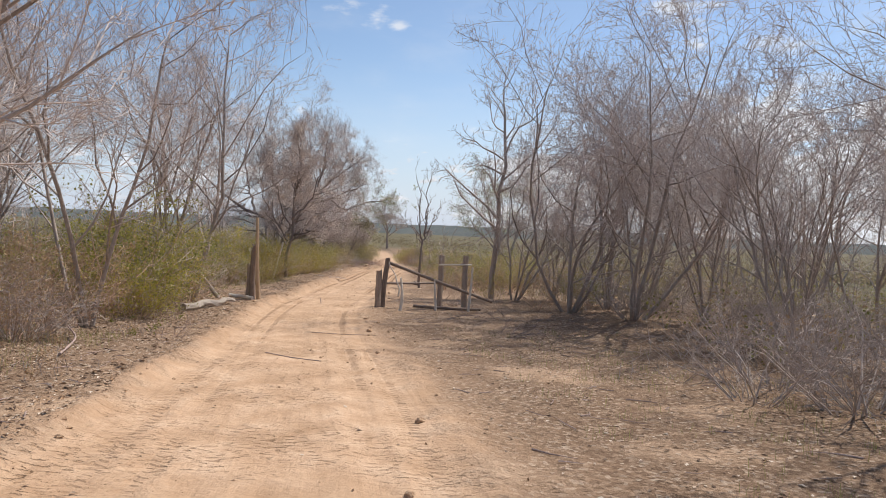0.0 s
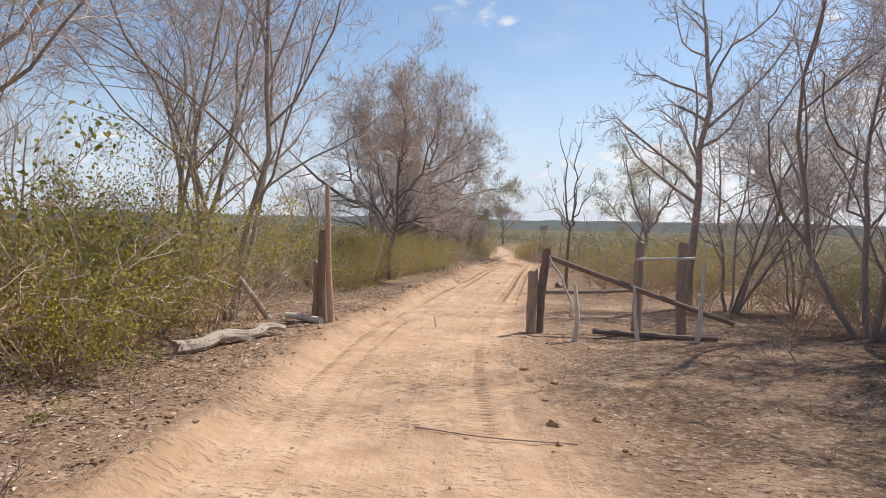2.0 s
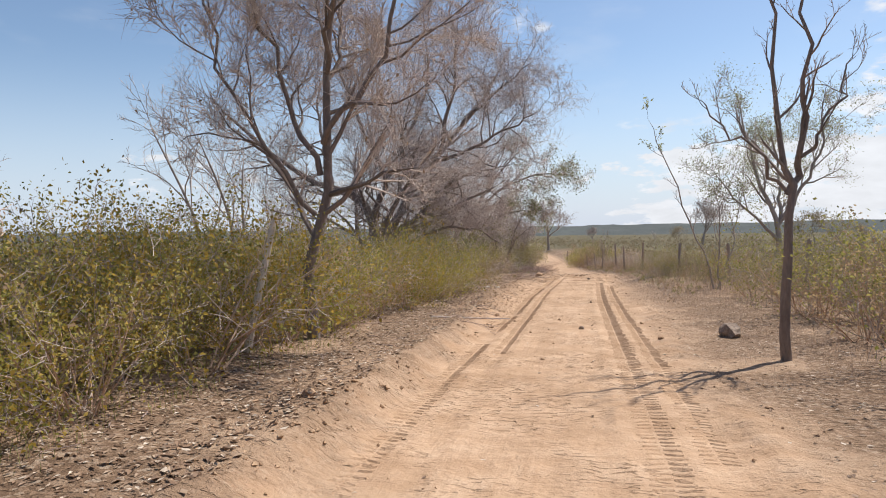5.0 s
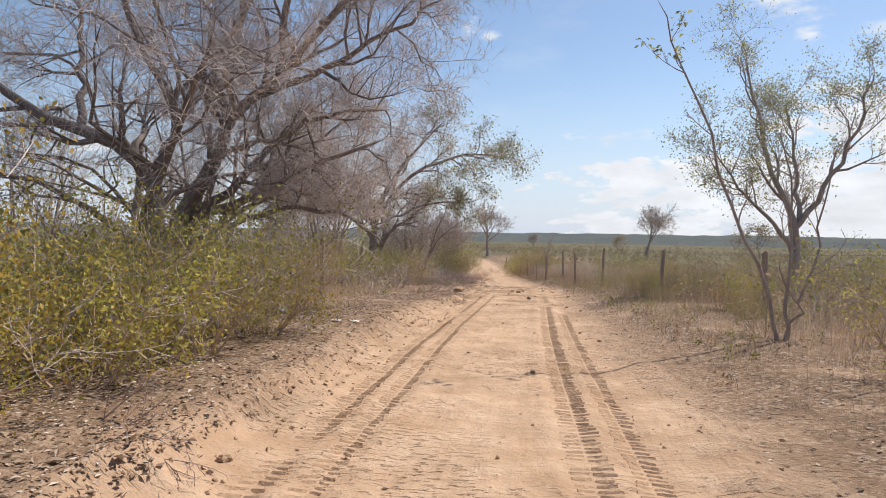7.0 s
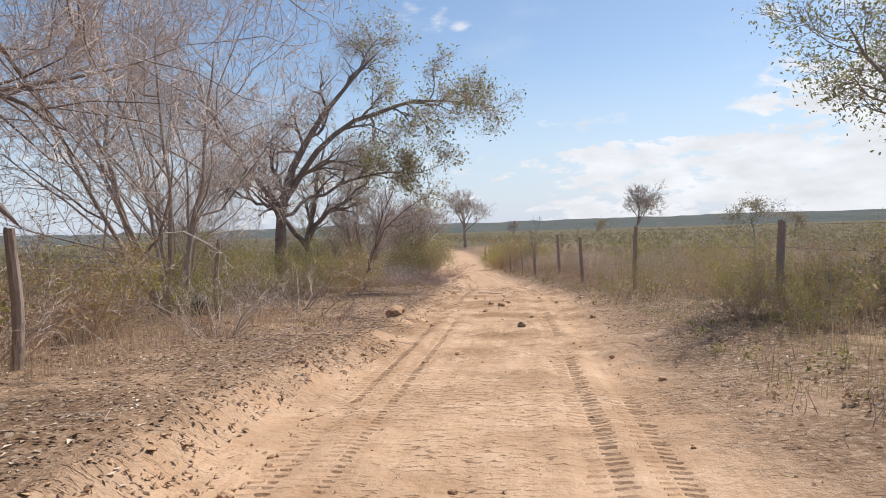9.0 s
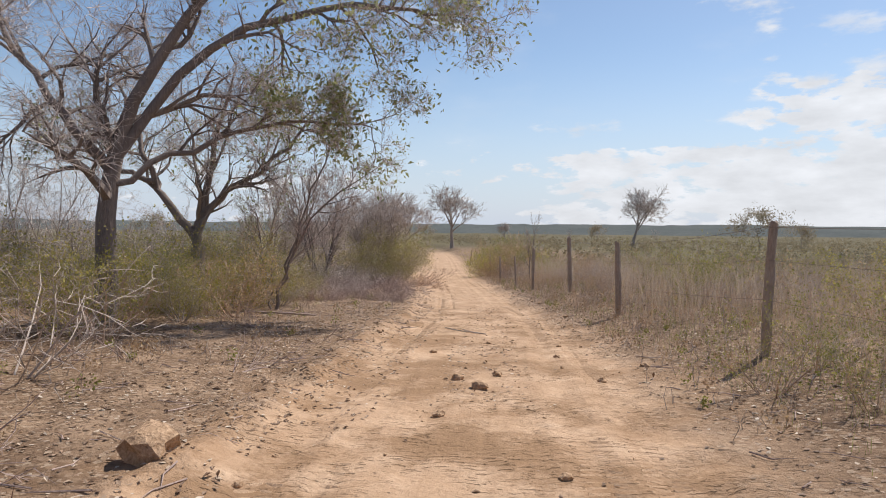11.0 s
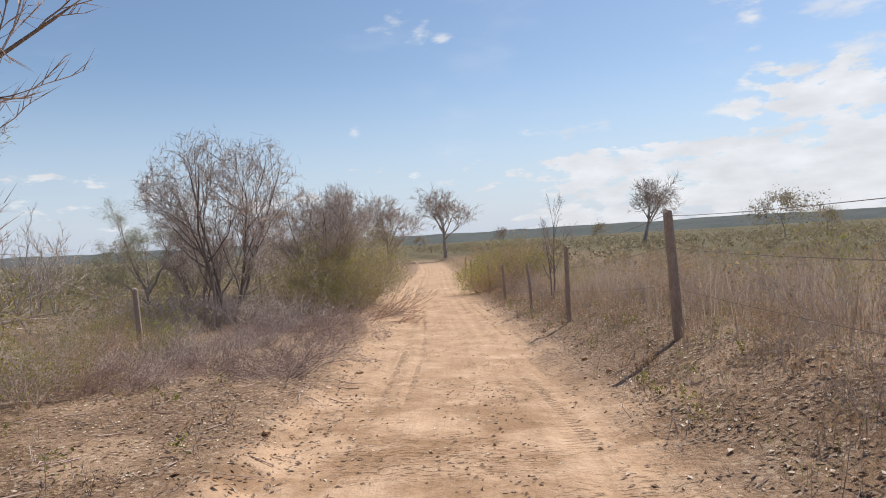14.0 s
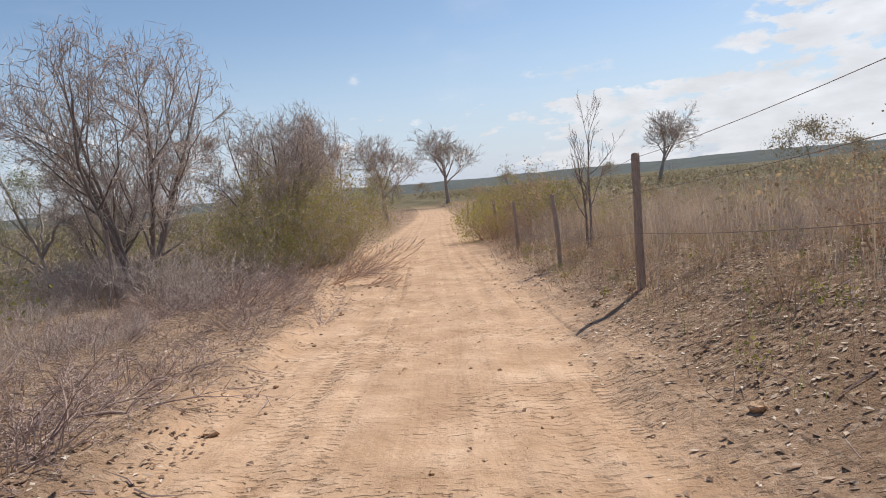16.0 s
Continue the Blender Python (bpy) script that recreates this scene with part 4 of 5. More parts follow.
# shrubs beside the track
bushes = ("orange", "shrub0", "bright", "orange", "shrub2", "rusty", "shrub1", "orange")
for i in range(26):
    y = 28.4 + 0.68 * i
    plant(bushes[i * 5 % 8], -6.75 - 0.9 * (i % 3) - 0.25 * math.sin(i * 2.3), y, 0.92 + 0.1 * (i % 4), 47 * i)
scatter(SH + ["orange", "twigbush", "twigbush"], 42, 6, 24, -10.5, -4.2, 0.8, 1.45, GATE)
scatter(["shrub0", "shrub1", "shrub2", "orange", "orange", "bright", "twigbush"], 38, 25, 46, -5.6, -3.6, 0.7, 1.25)
scatter(["shrub0", "shrub1", "shrub2", "orange", "orange", "bright", "twigbush", "rusty"], 32, 23, 47, -9.5, -5.4, 0.9, 1.4)
scatter(SH, 36, 47, 70, -10.5, -5.2, 0.7, 1.15)
scatter(SH, 22, 94, 128, -7.0, -3.2, 0.7, 1.3)
scatter(SH, 20, 31, 43, 4.4, 10, 0.8, 1.3)
scatter(SH + ["bright"], 26, 44, 62, 8.0, 18, 0.6, 1.0)
scatter(SH, 9, 44, 60, 4.2, 8, 0.35, 0.6)
scatter(SH, 18, 72, 86, -14.5, -7.5, 0.35, 0.6, [(-9.8, 66.7, 1.5)])
scatter(["shrub0", "rusty", "twigbush", "twigbush"], 26, 74, 84, -9.5, -5.4, 0.4, 0.65)
scatter(["shrub0", "shrub1", "orange", "bright"], 14, 70.6, 74.5, -9.5, -6.2, 0.75, 1.1)
scatter(["bright", "shrub2"], 9, 66.5, 70.5, -10.5, -6.3, 0.7, 1.0, [(-9.8, 66.7, 1.5)])
for i, (x, y, sc) in enumerate(((-8.0, 91.8, 0.95), (-7.7, 94.0, 0.9), (-8.8, 94.6, 1.2), (-8.0, 97.0, 1.1), (-9.2, 92.6, 1.1), (-9.8, 90.8, 0.7), (-9.3, 72.4, 0.75), (-8.5, 73.0, 0.6), (-10.3, 71.9, 0.8), (-10.3, 62.6, 0.7), (-11.2, 64.2, 0.8), (-8.7, 67.4, 0.5), (-9.2, 61.0, 0.55))):
    plant("hedge", x, y, sc, 61 * i)
for x, y, sc in ((-8.0, 90.6, 0.9), (-8.9, 93.2, 1.2), (-13.6, 86.5, 0.8)):
    plant(rng.choice(("shrub2", "rusty", "shrub0")), x, y, sc, rng.uniform(0, 360))
scatter(["shrub0", "shrub1", "rusty", "twigbush", "bright", "twigbush"], 26, 38, 52, 5.6, 10, 0.7, 1.1)
scatter(["shrub0", "rusty", "twigbush", "shrub2"], 26, 52, 63, 3.6, 8.5, 0.45, 0.8)
scatter(SH, 34, 62, 130, 3.9, 14, 0.5, 0.95)
scatter(SH, 10, 22, 32, 5.5, 12, 0.7, 1.1)
scatter(["twigbush"], 20, 9, 28, 6.2, 14, 0.9, 1.6, GATE)
scatter(["twigbush"], 12, 4, 10, 5.6, 10, 0.9, 1.5, GATE)
scatter(["twigbush"], 32, 5, 62, -10, -4.4, 0.8, 1.3, GATE)
scatter(["twigbush"], 34, 77, 87, -10.0, -4.6, 0.4, 0.65)
scatter(["twigbush"], 40, 87, 95, -10.5, -4.4, 0.75, 1.25)
scatter(["twigbush"], 34, 56, 112, 2.7, 9, 0.4, 0.8)
scatter(["twigbush", "rusty"], 34, 68, 98, 2.7, 6.0, 0.28, 0.5)
scatter(["deadbrush"], 46, 76, 90, -7.0, -2.9, 0.5, 0.95)
scatter(["bright", "shrub0", "rusty"], 24, 95, 120, 2.3, 6, 0.9, 1.5)
for x, y, sc, a in ((-7.3, 88.1, 1.0, 10), (-7.1, 88.7, 1.05, 356), (-7.6, 91.8, 1.0, 12), (-7.4, 84.0, 0.7, 20), (-8.2, 85.6, 0.9, 352)):
    plant("cutbranch", x, y, sc, a)
plant("halfleaf", -15.6, 91.5, 0.5, 40)
for x, y, sc in ((0.1, 61.2, 0.5), (0.9, 61.9, 0.55), (0.6, 60.4, 0.45), (1.6, 61.0, 0.6)):
    plant("shrub1", x, y, sc, 90 * x)
plant("deadbrush", -6.4, 90.6, 0.9, 0)
plant("fallen", -7.0, 90.4, 0.8, 10)
plant("fallen", -6.8, 90.9, 0.8, 340)
for x, y, sc, a in ((-8.0, 70.4, 0.6, 5), (-5.9, 56.6, 0.7, 15), (-6.8, 58.8, 0.9, 340), (-5.6, 61.6, 0.6, 60), (-6.6, 62.6, 0.8, 200), (-5.4, 64.6, 0.5, 350), (-6.2, 66.0, 0.6, 160), (-5.6, 36.0, 0.5, 20), (-6.0, 39.6, 0.6, 340),
                    (-4.6, 12.4, 0.6, 300), (1.6, 15.4, 0.6, 10), (2.8, 18.6, 0.7, 190), (-6.9, 78.4, 0.9, 15), (-5.2, 82.6, 0.6, 100), (0.2, 22.6, 0.8, 350)):
    plant("fallen", x, y, sc, a)


# ---- grass, scrub and litter ----
nrng = np.random.default_rng(5)


def stuff(name, blocks, label, category):
    """One object of countless small pieces; blocks are (vertices, faces, material)."""
    me = bpy.data.meshes.new(name)
    V, F, M, base = [], [], [], 0
    for i, (v, f, mat) in enumerate(blocks):
        V.append(v)
        F.extend([[q + base for q in face] for face in (f if isinstance(f, list) else f.tolist())])
        M.extend([i] * len(f))
        base += len(v)
        me.materials.append(mat)
    me.from_pydata(np.concatenate(V).tolist(), [], F)
    me.polygons.foreach_set("material_index", M)
    me.update()
    return tagged(new(name, me), label, category, kind="stuff")


def strewn(count, y0, y1, o0, o1, power=1.0):
    """Random places on the ground beside the road, thickest at o0."""
    y = nrng.uniform(y0, y1, count)
    x = road_x(y) + o0 + (o1 - o0) * nrng.random(count) ** power
    return np.stack([x, y, ground_z(x, y)], 1)


def litter():
    spots = np.concatenate([
        strewn(24000, 1, 22, -1.8, -7.5, 1.1), strewn(16000, 22, 40, -1.9, -5.5, 1.3), strewn(12000, 40, 56, -1.9, -6.0, 1.2),
        strewn(22000, 53, 76, -1.5, -7.5, 1.0), strewn(8000, 76, 96, -1.8, -5.0, 1.0),
        strewn(9500, 1, 26, 2.0, 9.0, 0.8), strewn(2600, 26, 54, 1.9, 5.5, 1.0), strewn(18000, 54, 92, 1.8, 5.5, 0.8), strewn(12000, 64, 94, 1.5, 4.6, 0.9),
        strewn(500, 2, 92, -1.7, 1.7, 1.0), strewn(700, 61, 76, -0.45, 0.55, 1.0), strewn(900, 60, 76, -2.0, -0.9, 0.6), strewn(700, 66, 90, 1.1, 2.0, 1.6)])
    keep = vnoise(spots[:, 0] * 1.1, spots[:, 1] * 1.1, 21) + 0.5 * vnoise(spots[:, 0] * 3, spots[:, 1] * 3, 22) > 0.42
    spots = spots[keep]
    spots[:, 2] += 0.004
    V, F = leaf_quads(spots, 0.026, nrng, 2.0, 0.92)
    # larger curled leaves caught in drifts along the left verge
    big_ = np.concatenate([strewn(3000, 1, 23, -1.9, -5.5, 1.0), strewn(2600, 23, 40, -1.8, -4.2, 1.2), strewn(1500, 40, 50, -2.3, -5, 1.0), strewn(1600, 60, 78, -1.9, -5.5, 1.0), strewn(300, 64, 90, 1.9, 4.5, 1.0)])
    big_ = big_[vnoise(big_[:, 0] * 0.8, big_[:, 1] * 0.8, 23) > 0.45]
    big_[:, 2] += 0.004
    V2, F2 = leaf_quads(big_, 0.04, nrng, 1.9, 0.93)
    return stuff("leaf_litter", [(V, F, LITTER), (V2, F2, LITTER)], "dry brown and grey leaves strewn over the soil", "leaf litter")


def stick_litter():
    P = np.concatenate([strewn(260, 1, 24, -2.0, -7, 1.0), strewn(160, 24, 54, -2.0, -6, 1.0), strewn(420, 54, 80, -1.6, -8, 1.0),
                        strewn(320, 76, 94, -1.8, -7, 1.0), strewn(200, 2, 26, 2.2, 8, 1.0), strewn(220, 54, 90, 1.9, 5, 1.0)])
    lines = []
    for p in P:
        a, L = nrng.uniform(0, 6.28), nrng.uniform(0.1, 0.5)
        mid_ = p + np.array([math.cos(a), math.sin(a), 0]) * L * 0.5 + nrng.normal(0, 0.03, 3)
        end = p + np.array([math.cos(a + 0.15), math.sin(a + 0.15), 0]) * L
        pts = np.array([p, mid_, end])
        pts[:, 2] = ground_z(pts[:, 0], pts[:, 1]) + 0.015
        r = 0.003 + 0.006 * nrng.random()
        lines.append((pts, np.array([r, r * 0.8, r * 0.4])))
    V, F = tubes(lines, 4)
    return stuff("fallen_twigs", [(V, F, TWIG_DARK)], "broken dry twigs scattered on the ground", "twigs")


def grass(name, spots, h0, h1, blades, width, mat, label):
    N = len(spots) * blades
    base = np.repeat(spots, blades, 0) + np.concatenate([nrng.normal(0, 0.11, (N, 2)), np.full((N, 1), -0.02)], 1)
    a = nrng.uniform(0, 2 * math.pi, N)
    h = nrng.uniform(h0, h1, N)
    out = np.stack([np.cos(a), np.sin(a), np.zeros(N)], 1) * (h * nrng.uniform(0.1, 0.55, N))[:, None]
    side = np.stack([-np.sin(a), np.cos(a), np.zeros(N)], 1) * width
    up_ = np.array([0, 0, 1.0]) * h[:, None]
    V = np.stack([base - side, base + side, base + out * 0.4 + up_ * 0.6 + side * 0.7, base + out + up_, base + out * 0.4 + up_ * 0.6 - side * 0.7], 1).reshape(-1, 3)
    i = np.arange(N)[:, None] * 5
    F = (i + np.array([[0, 1, 2, 4]])).tolist() + (i + np.array([[4, 2, 3]])).tolist()
    return stuff(name, [(V, F, mat)], label, "grass")


def scrub(name, places, h0, h1, leaves, size, mats, label, stalks=3):
    """Many low bushes: leaf clumps on thin stalks."""
    blocks, n_ = [], len(places)
    pick = nrng.integers(0, len(mats), n_)
    for m_i, mat in enumerate(mats):
        P = places[pick == m_i]
        h = nrng.uniform(h0, h1, len(P))
        Q = np.repeat(P, leaves, 0)
        hh = np.repeat(h, leaves)
        d = nrng.normal(0, 1, (len(Q), 3))
        d /= np.linalg.norm(d, axis=1, keepdims=True)
        d *= nrng.random((len(Q), 1)) ** 0.45
        Q = Q + d * np.stack([hh * 0.55, hh * 0.55, hh * 0.46], 1) + np.stack([0 * hh, 0 * hh, hh * 0.52], 1)
        V, F = leaf_quads(Q, size, nrng, 1.7)
        blocks.append((V, F, mat))
    if stalks:
        lines = []
        for p in places:
            for _ in range(stalks):
                h = nrng.uniform(h0, h1) * 1.05
                q = p + np.array([nrng.normal(0, 0.25), nrng.normal(0, 0.25), -0.05])
                e = q + np.array([nrng.normal(0, 0.22) * h, nrng.normal(0, 0.22) * h, h])
                lines.append((np.array([q, (q + e) / 2 + nrng.normal(0, 0.05, 3), e]), np.array([0.0042, 0.0034, 0.0025])))
        V, F = tubes(lines, 3)
        blocks.append((V, F, TWIG_GREY))
    return stuff(name, blocks, label, "scrub")


def field(count, x0, x1, y0, y1, off=None):
    x, y = nrng.uniform(x0, x1, count), nrng.uniform(y0, y1, count)
    if off:
        k = np.abs(x - road_x(y)) > off
        x, y = x[k], y[k]
    return np.stack([x, y, ground_z(x, y)], 1)


def crumbs():
    """Loose crumbs of earth: small uneven eight-sided grains."""
    P = np.concatenate([strewn(2600, 2, 92, -2.3, 2.3), strewn(1500, 2, 60, -2.4, -1.5), strewn(2000, 54, 74, -3.4, -1.2), strewn(1500, 2, 90, 1.4, 2.5), strewn(900, 60, 78, -0.5, 0.6), strewn(3000, 20, 56, -1.45, -2.5)])
    keep = vnoise(P[:, 0] * 0.9, P[:, 1] * 0.9, 41) + 0.6 * vnoise(P[:, 0] * 2.7, P[:, 1] * 2.7, 42) > 0.72
    P = P[keep]
    N = len(P)
    s_ = 0.004 + 0.016 * nrng.random(N) ** 3
    off_ = P[:, 0] - road_x(P[:, 1])
    s_ = s_ * np.where((off_ < -1.4) & (P[:, 1] < 56), 1.5, 1.0)
    axes = np.array([[1, 0, 0], [-1, 0, 0], [0, 1, 0], [0, -1, 0], [0, 0, 0.7], [0, 0, -0.7]], float)
    V = P[:, None, :] + axes[None] * s_[:, None, None] * nrng.uniform(0.6, 1.4, (N, 6, 1)) + np.array([0, 0, 0.3])[None, None] * s_[:, None, None] + nrng.normal(0, 0.25, (N, 6, 3)) * s_[:, None, None]
    tri = np.array([[0, 2, 4], [2, 1, 4], [1, 3, 4], [3, 0, 4], [2, 0, 5], [1, 2, 5], [3, 1, 5], [0, 3, 5]])
    F = (np.arange(N)[:, None, None] * 6 + tri[None]).reshape(-1, 3)
    return stuff("earth_crumbs", [(V.reshape(-1, 3), F, CLOD)], "loose crumbs of reddish earth strewn over the sand", "gravel")


def tread():
    """Ridges of sand that the lugs of the tyres left: slanting bars in pairs along each wheel lane."""
    V, F, base = [], [], 0
    for k, (lane, half, pitch, spans) in enumerate((
            (LANES[0], 0.13, 0.112, ((2, 24), (27, 60), (64, 94))), (LANES[1], 0.11, 0.1, ((3, 22), (34, 60), (70, 92))),
            (LANES[2], 0.155, 0.112, ((2, 24), (28, 60), (66, 94))), (LANES[3], 0.13, 0.1, ((4, 14), (29, 60), (62, 94))))):
        y = np.concatenate([np.arange(a_, b_, pitch) for a_, b_ in spans])
        worn = vnoise(y * 0.45, y * 0 + k * 3.7, 51) + 0.35 * vnoise(y * 2.2, y * 0 + k, 52)
        strong = 0.55 + 0.75 * np.exp(-((y - 42) / 13) ** 2)
        keep = worn > 0.55 - 0.3 * np.exp(-((y - 42) / 13) ** 2)
        y, strong = y[keep], strong[keep]
        sh = lane_left(y) if lane < 0 else lane_right(y)
        for side in (-1, 1):
            N = len(y)
            q0, q1 = lane + sh + side * 0.012, lane + sh + side * half * nrng.uniform(0.75, 1.1, N)
            y0 = y + nrng.normal(0, 0.006, N)
            y1 = y0 - 0.055 + nrng.normal(0, 0.008, N)
            hw, hh = 0.026, 0.0105 * strong * nrng.uniform(0.6, 1.2, N)
            rows = []
            for q_, yy in ((q0, y0), (q1, y1)):
                x_ = road_x(yy) + q_
                zz = ground_z(x_, yy) - 0.004
                rows += [np.stack([x_, yy - hw, zz], 1), np.stack([x_, yy + hw, zz], 1), np.stack([x_, yy, zz + 0.004 + hh], 1)]
            V.append(np.stack(rows, 1).reshape(-1, 3))
            i = base + np.arange(N)[:, None] * 6
            for f_ in ([0, 3, 5, 2], [1, 2, 5, 4], [0, 2, 1], [3, 4, 5]):
                F.extend((i + np.array(f_)).tolist())
            base += N * 6
    return stuff("tyre_tread_ridges", [(np.concatenate(V), F, TREAD)], "rows of small sand ridges left by tyre treads", "tyre tracks")


litter()
crumbs()
tread()
stick_litter()
scrub("low_scrub", np.concatenate([field(520, 1.2, 26, 32, 62, 4.4), field(620, 1.0, 34, 62, 120, 4.2)]), 0.5, 1.35, 60, 0.045,
      [LEAF_GREEN, LEAF_BROWN, LEAF_BROWN, LEAF_FAR], "knee-high green and brown scrub behind the fence", 11)
scrub("woodland_undergrowth", np.concatenate([field(560, -34, -8.5, 0, 70, 5.5), field(420, -34, -9.5, 70, 130, 5.2), field(260, 6, 32, 8, 34, 5)]), 0.6, 1.6, 60, 0.05,
      [LEAF_GREEN, LEAF_BROWN, LEAF_GREEN], "tangled green-brown undergrowth below the bare trees", 7)
scrub("plain_scrub", np.concatenate([field(3000, -160, 180, 110, 300, 6), field(1500, -60, -30, 0, 150), field(1200, 34, 90, 20, 130), field(900, -260, 300, 280, 480)]), 0.6, 1.9, 30, 0.17,
      [LEAF_FAR], "olive scrub covering the wide plain", 0)
scrub("verge_weeds", np.concatenate([strewn(330, 60, 94, 1.9, 4.6, 1.0), strewn(60, 40, 56, 2.4, 5, 1.0), strewn(70, 55, 80, -2.6, -5, 1.0), strewn(60, 3, 20, -2.6, -4.5, 1.0)]), 0.1, 0.34, 34, 0.022,
      [LEAF_GREEN, LEAF_BROWN, LEAF_BROWN], "ankle-high green and withered weeds on the verge", 6)
grass("dry_grass", np.concatenate([strewn(2600, 60, 110, 2.7, 16, 0.8), strewn(700, 40, 60, 3.0, 12, 0.9), strewn(700, 46, 60, -4.2, -9, 1.0), strewn(500, 72, 100, -5, -12, 1)]),
      0.15, 0.6, 10, 0.0018, GRASS_DRY, "tall dry straw-coloured grass and weeds")
grass("tall_dry_weeds", np.concatenate([strewn(2600, 62, 112, 3.3, 17, 0.8), strewn(900, 66, 100, 3.0, 6.5, 0.9), strewn(700, 46, 62, 4.4, 14, 0.9), strewn(500, 72, 96, -7.5, -14, 1.0)]),
      0.45, 1.1, 6, 0.0028, WEED_DRY, "tall dry brown weed stems standing behind the fence")
grass("green_grass", np.concatenate([strewn(500, 50, 66, 2.6, 7, 0.9), strewn(420, 66, 92, 2.1, 5.5, 1.0), strewn(120, 4, 16, 3.2, 8, 1.0), strewn(260, 24, 34, -3, -6, 1.0), strewn(300, 3, 12, -3.0, -6.5, 1.0)]),
      0.06, 0.2, 12, 0.0022, GRASS_GREEN, "short green grass in loose tufts")
grass("weed_stalks", np.concatenate([strewn(1500, 64, 100, 2.0, 5.5, 0.9), strewn(160, 30, 56, 2.4, 6, 0.9)]), 0.25, 0.7, 4, 0.0016, TWIG_BROWN, "thin reddish-brown dry weed stalks")


# ---- fences and gate ----
def pole_mesh(name, pts, r0, r1, mat, sides=9, seed=0, knots=0.12):
    """A hewn round timber along the points, with flat ends and an uneven girth."""
    rg = np.random.default_rng(seed)
    pts = np.array(pts, float)
    t = np.linspace(0, 1, len(pts))
    tt = np.linspace(0, 1, 10)
    P = np.stack([smooth_curve(t, pts[:, c])(tt) for c in range(3)], 1)
    T = np.gradient(P, axis=0)
    T /= np.linalg.norm(T, axis=1, keepdims=True)
    ref = np.array([1.0, 0, 0]) if abs(T[0, 2]) > 0.7 else np.array([0, 0, 1.0])
    A = np.cross(T, ref)
    A /= np.linalg.norm(A, axis=1, keepdims=True)
    B = np.cross(T, A)
    ang = np.arange(sides) * 2 * math.pi / sides
    lob = 1 + knots * rg.normal(0, 0.6, sides)
    V = []
    for i in range(10):
        r = (r0 + (r1 - r0) * tt[i]) * lob * (1 + knots * rg.normal(0, 0.35, sides))
        V.append(P[i] + (A[i][None] * np.cos(ang)[:, None] + B[i][None] * np.sin(ang)[:, None]) * r[:, None])
    V[-1] = V[-1] + T[-1] * rg.normal(0, 0.3, sides)[:, None] * r1
    V = np.concatenate(V)
    F = []
    for i in range(9):
        for q in range(sides):
            q2 = (q + 1) % sides
            F.append([i * sides + q, i * sides + q2, (i + 1) * sides + q2, (i + 1) * sides + q])
    F.append(list(range(sides))[::-1])
    F.append([9 * sides + q for q in range(sides)])
    return mesh_of(name, V, F, mat)


def post(name, x, y, h, r, mat, label, lean=(0.0, 0.0), seed=0, group="", bend=0.03, r1=None):
    z = gz(x, y)
    rg = np.random.default_rng(seed + 900)
    b_ = rg.normal(0, bend, 2)
    pts = [(0, 0, -0.25), (lean[0] * 0.4 + b_[0], lean[1] * 0.4 + b_[1], h * 0.4), (lean[0], lean[1], h)]
    ob = new(name, pole_mesh(name, pts, r, r1 or r * 0.9, mat, seed=seed))
    ob.location = (x, y, z)
    return tagged(ob, label, "fence post" if "fence" in name else "post", group)


def bar(name, a, b, r, mat, label, category, seed=0, sag=0.0, r1=None):
    a, b = Vector(a), Vector(b)
    m = (a + b) / 2 - Vector((0, 0, sag)) + (b - a).cross(Vector((0, 0, 1))) * 0.05
    ob = new(name, pole_mesh(name, [(0, 0, 0), tuple(m - a), tuple(b - a)], r, r1 or r * 0.8, mat, seed=seed))
    ob.location = a
    return tagged(ob, label, category)


# right-hand fence: posts about six metres apart, three strands of wire
FENCE_R = [(3.3, 43.6), (2.6, 50.2), (1.9, 56.8), (0.72, 62.9), (0.14, 68.85), (0.0, 76.05), (-0.8, 81.8), (-1.27, 87.3), (-1.9, 93.6), (-2.5, 100), (-3.1, 106.5), (-3.7, 113), (-4.3, 119.5)]
FENCE_L = [(-7.9, 46.6), (-8.0, 52.4), (-8.4, 58.6), (-9.6, 70.4), (-10.3, 76.4), (-10.95, 82.3), (-11.6, 88.4), (-12.4, 95)]
fr = random.Random(11)


def fence(line, group, hts, rad):
    tops = []
    for i, (x, y) in enumerate(line):
        h = hts[i] if len(hts) > 2 else fr.uniform(*hts)
        ln = (fr.uniform(-0.07, 0.07), fr.uniform(-0.05, 0.05))
        post("fence_post", x, y, h, fr.uniform(*rad), WOOD_POST, "weathered grey round wooden fence post in the dry verge", ln, 40 + i, group)
        tops.append((x + ln[0], y, gz(x, y), h, rad[1]))
    for f in (0.965, 0.72, 0.42):
        pts = []
        for (x0, y0, z0, h0, r), (x1, y1, z1, h1, r) in zip(tops, tops[1:]):
            for k in range(6):
                t = k / 6
                pts.append((x0 + (x1 - x0) * t - r, y0 + (y1 - y0) * t, z0 + h0 * f + (z1 + h1 * f - z0 - h0 * f) * t - 0.05 * 4 * t * (1 - t)))
        pts = np.array(pts)
        V, F = tubes([(pts, np.full(len(pts), 0.003))], 4)
        tagged(new("fence_wire", mesh_of("fence_wire", V, F, WIRE)), "thin rusty wire strand stretched along the fence posts", "wire", group)


fence(FENCE_R, "right fence", (1.5, 1.45, 1.5, 1.6, 1.54, 1.73, 1.68, 1.5, 1.45, 1.5, 1.5, 1.4, 1.5), (0.055, 0.07))
fence(FENCE_L, "left fence", (1.55, 1.7), (0.05, 0.07))

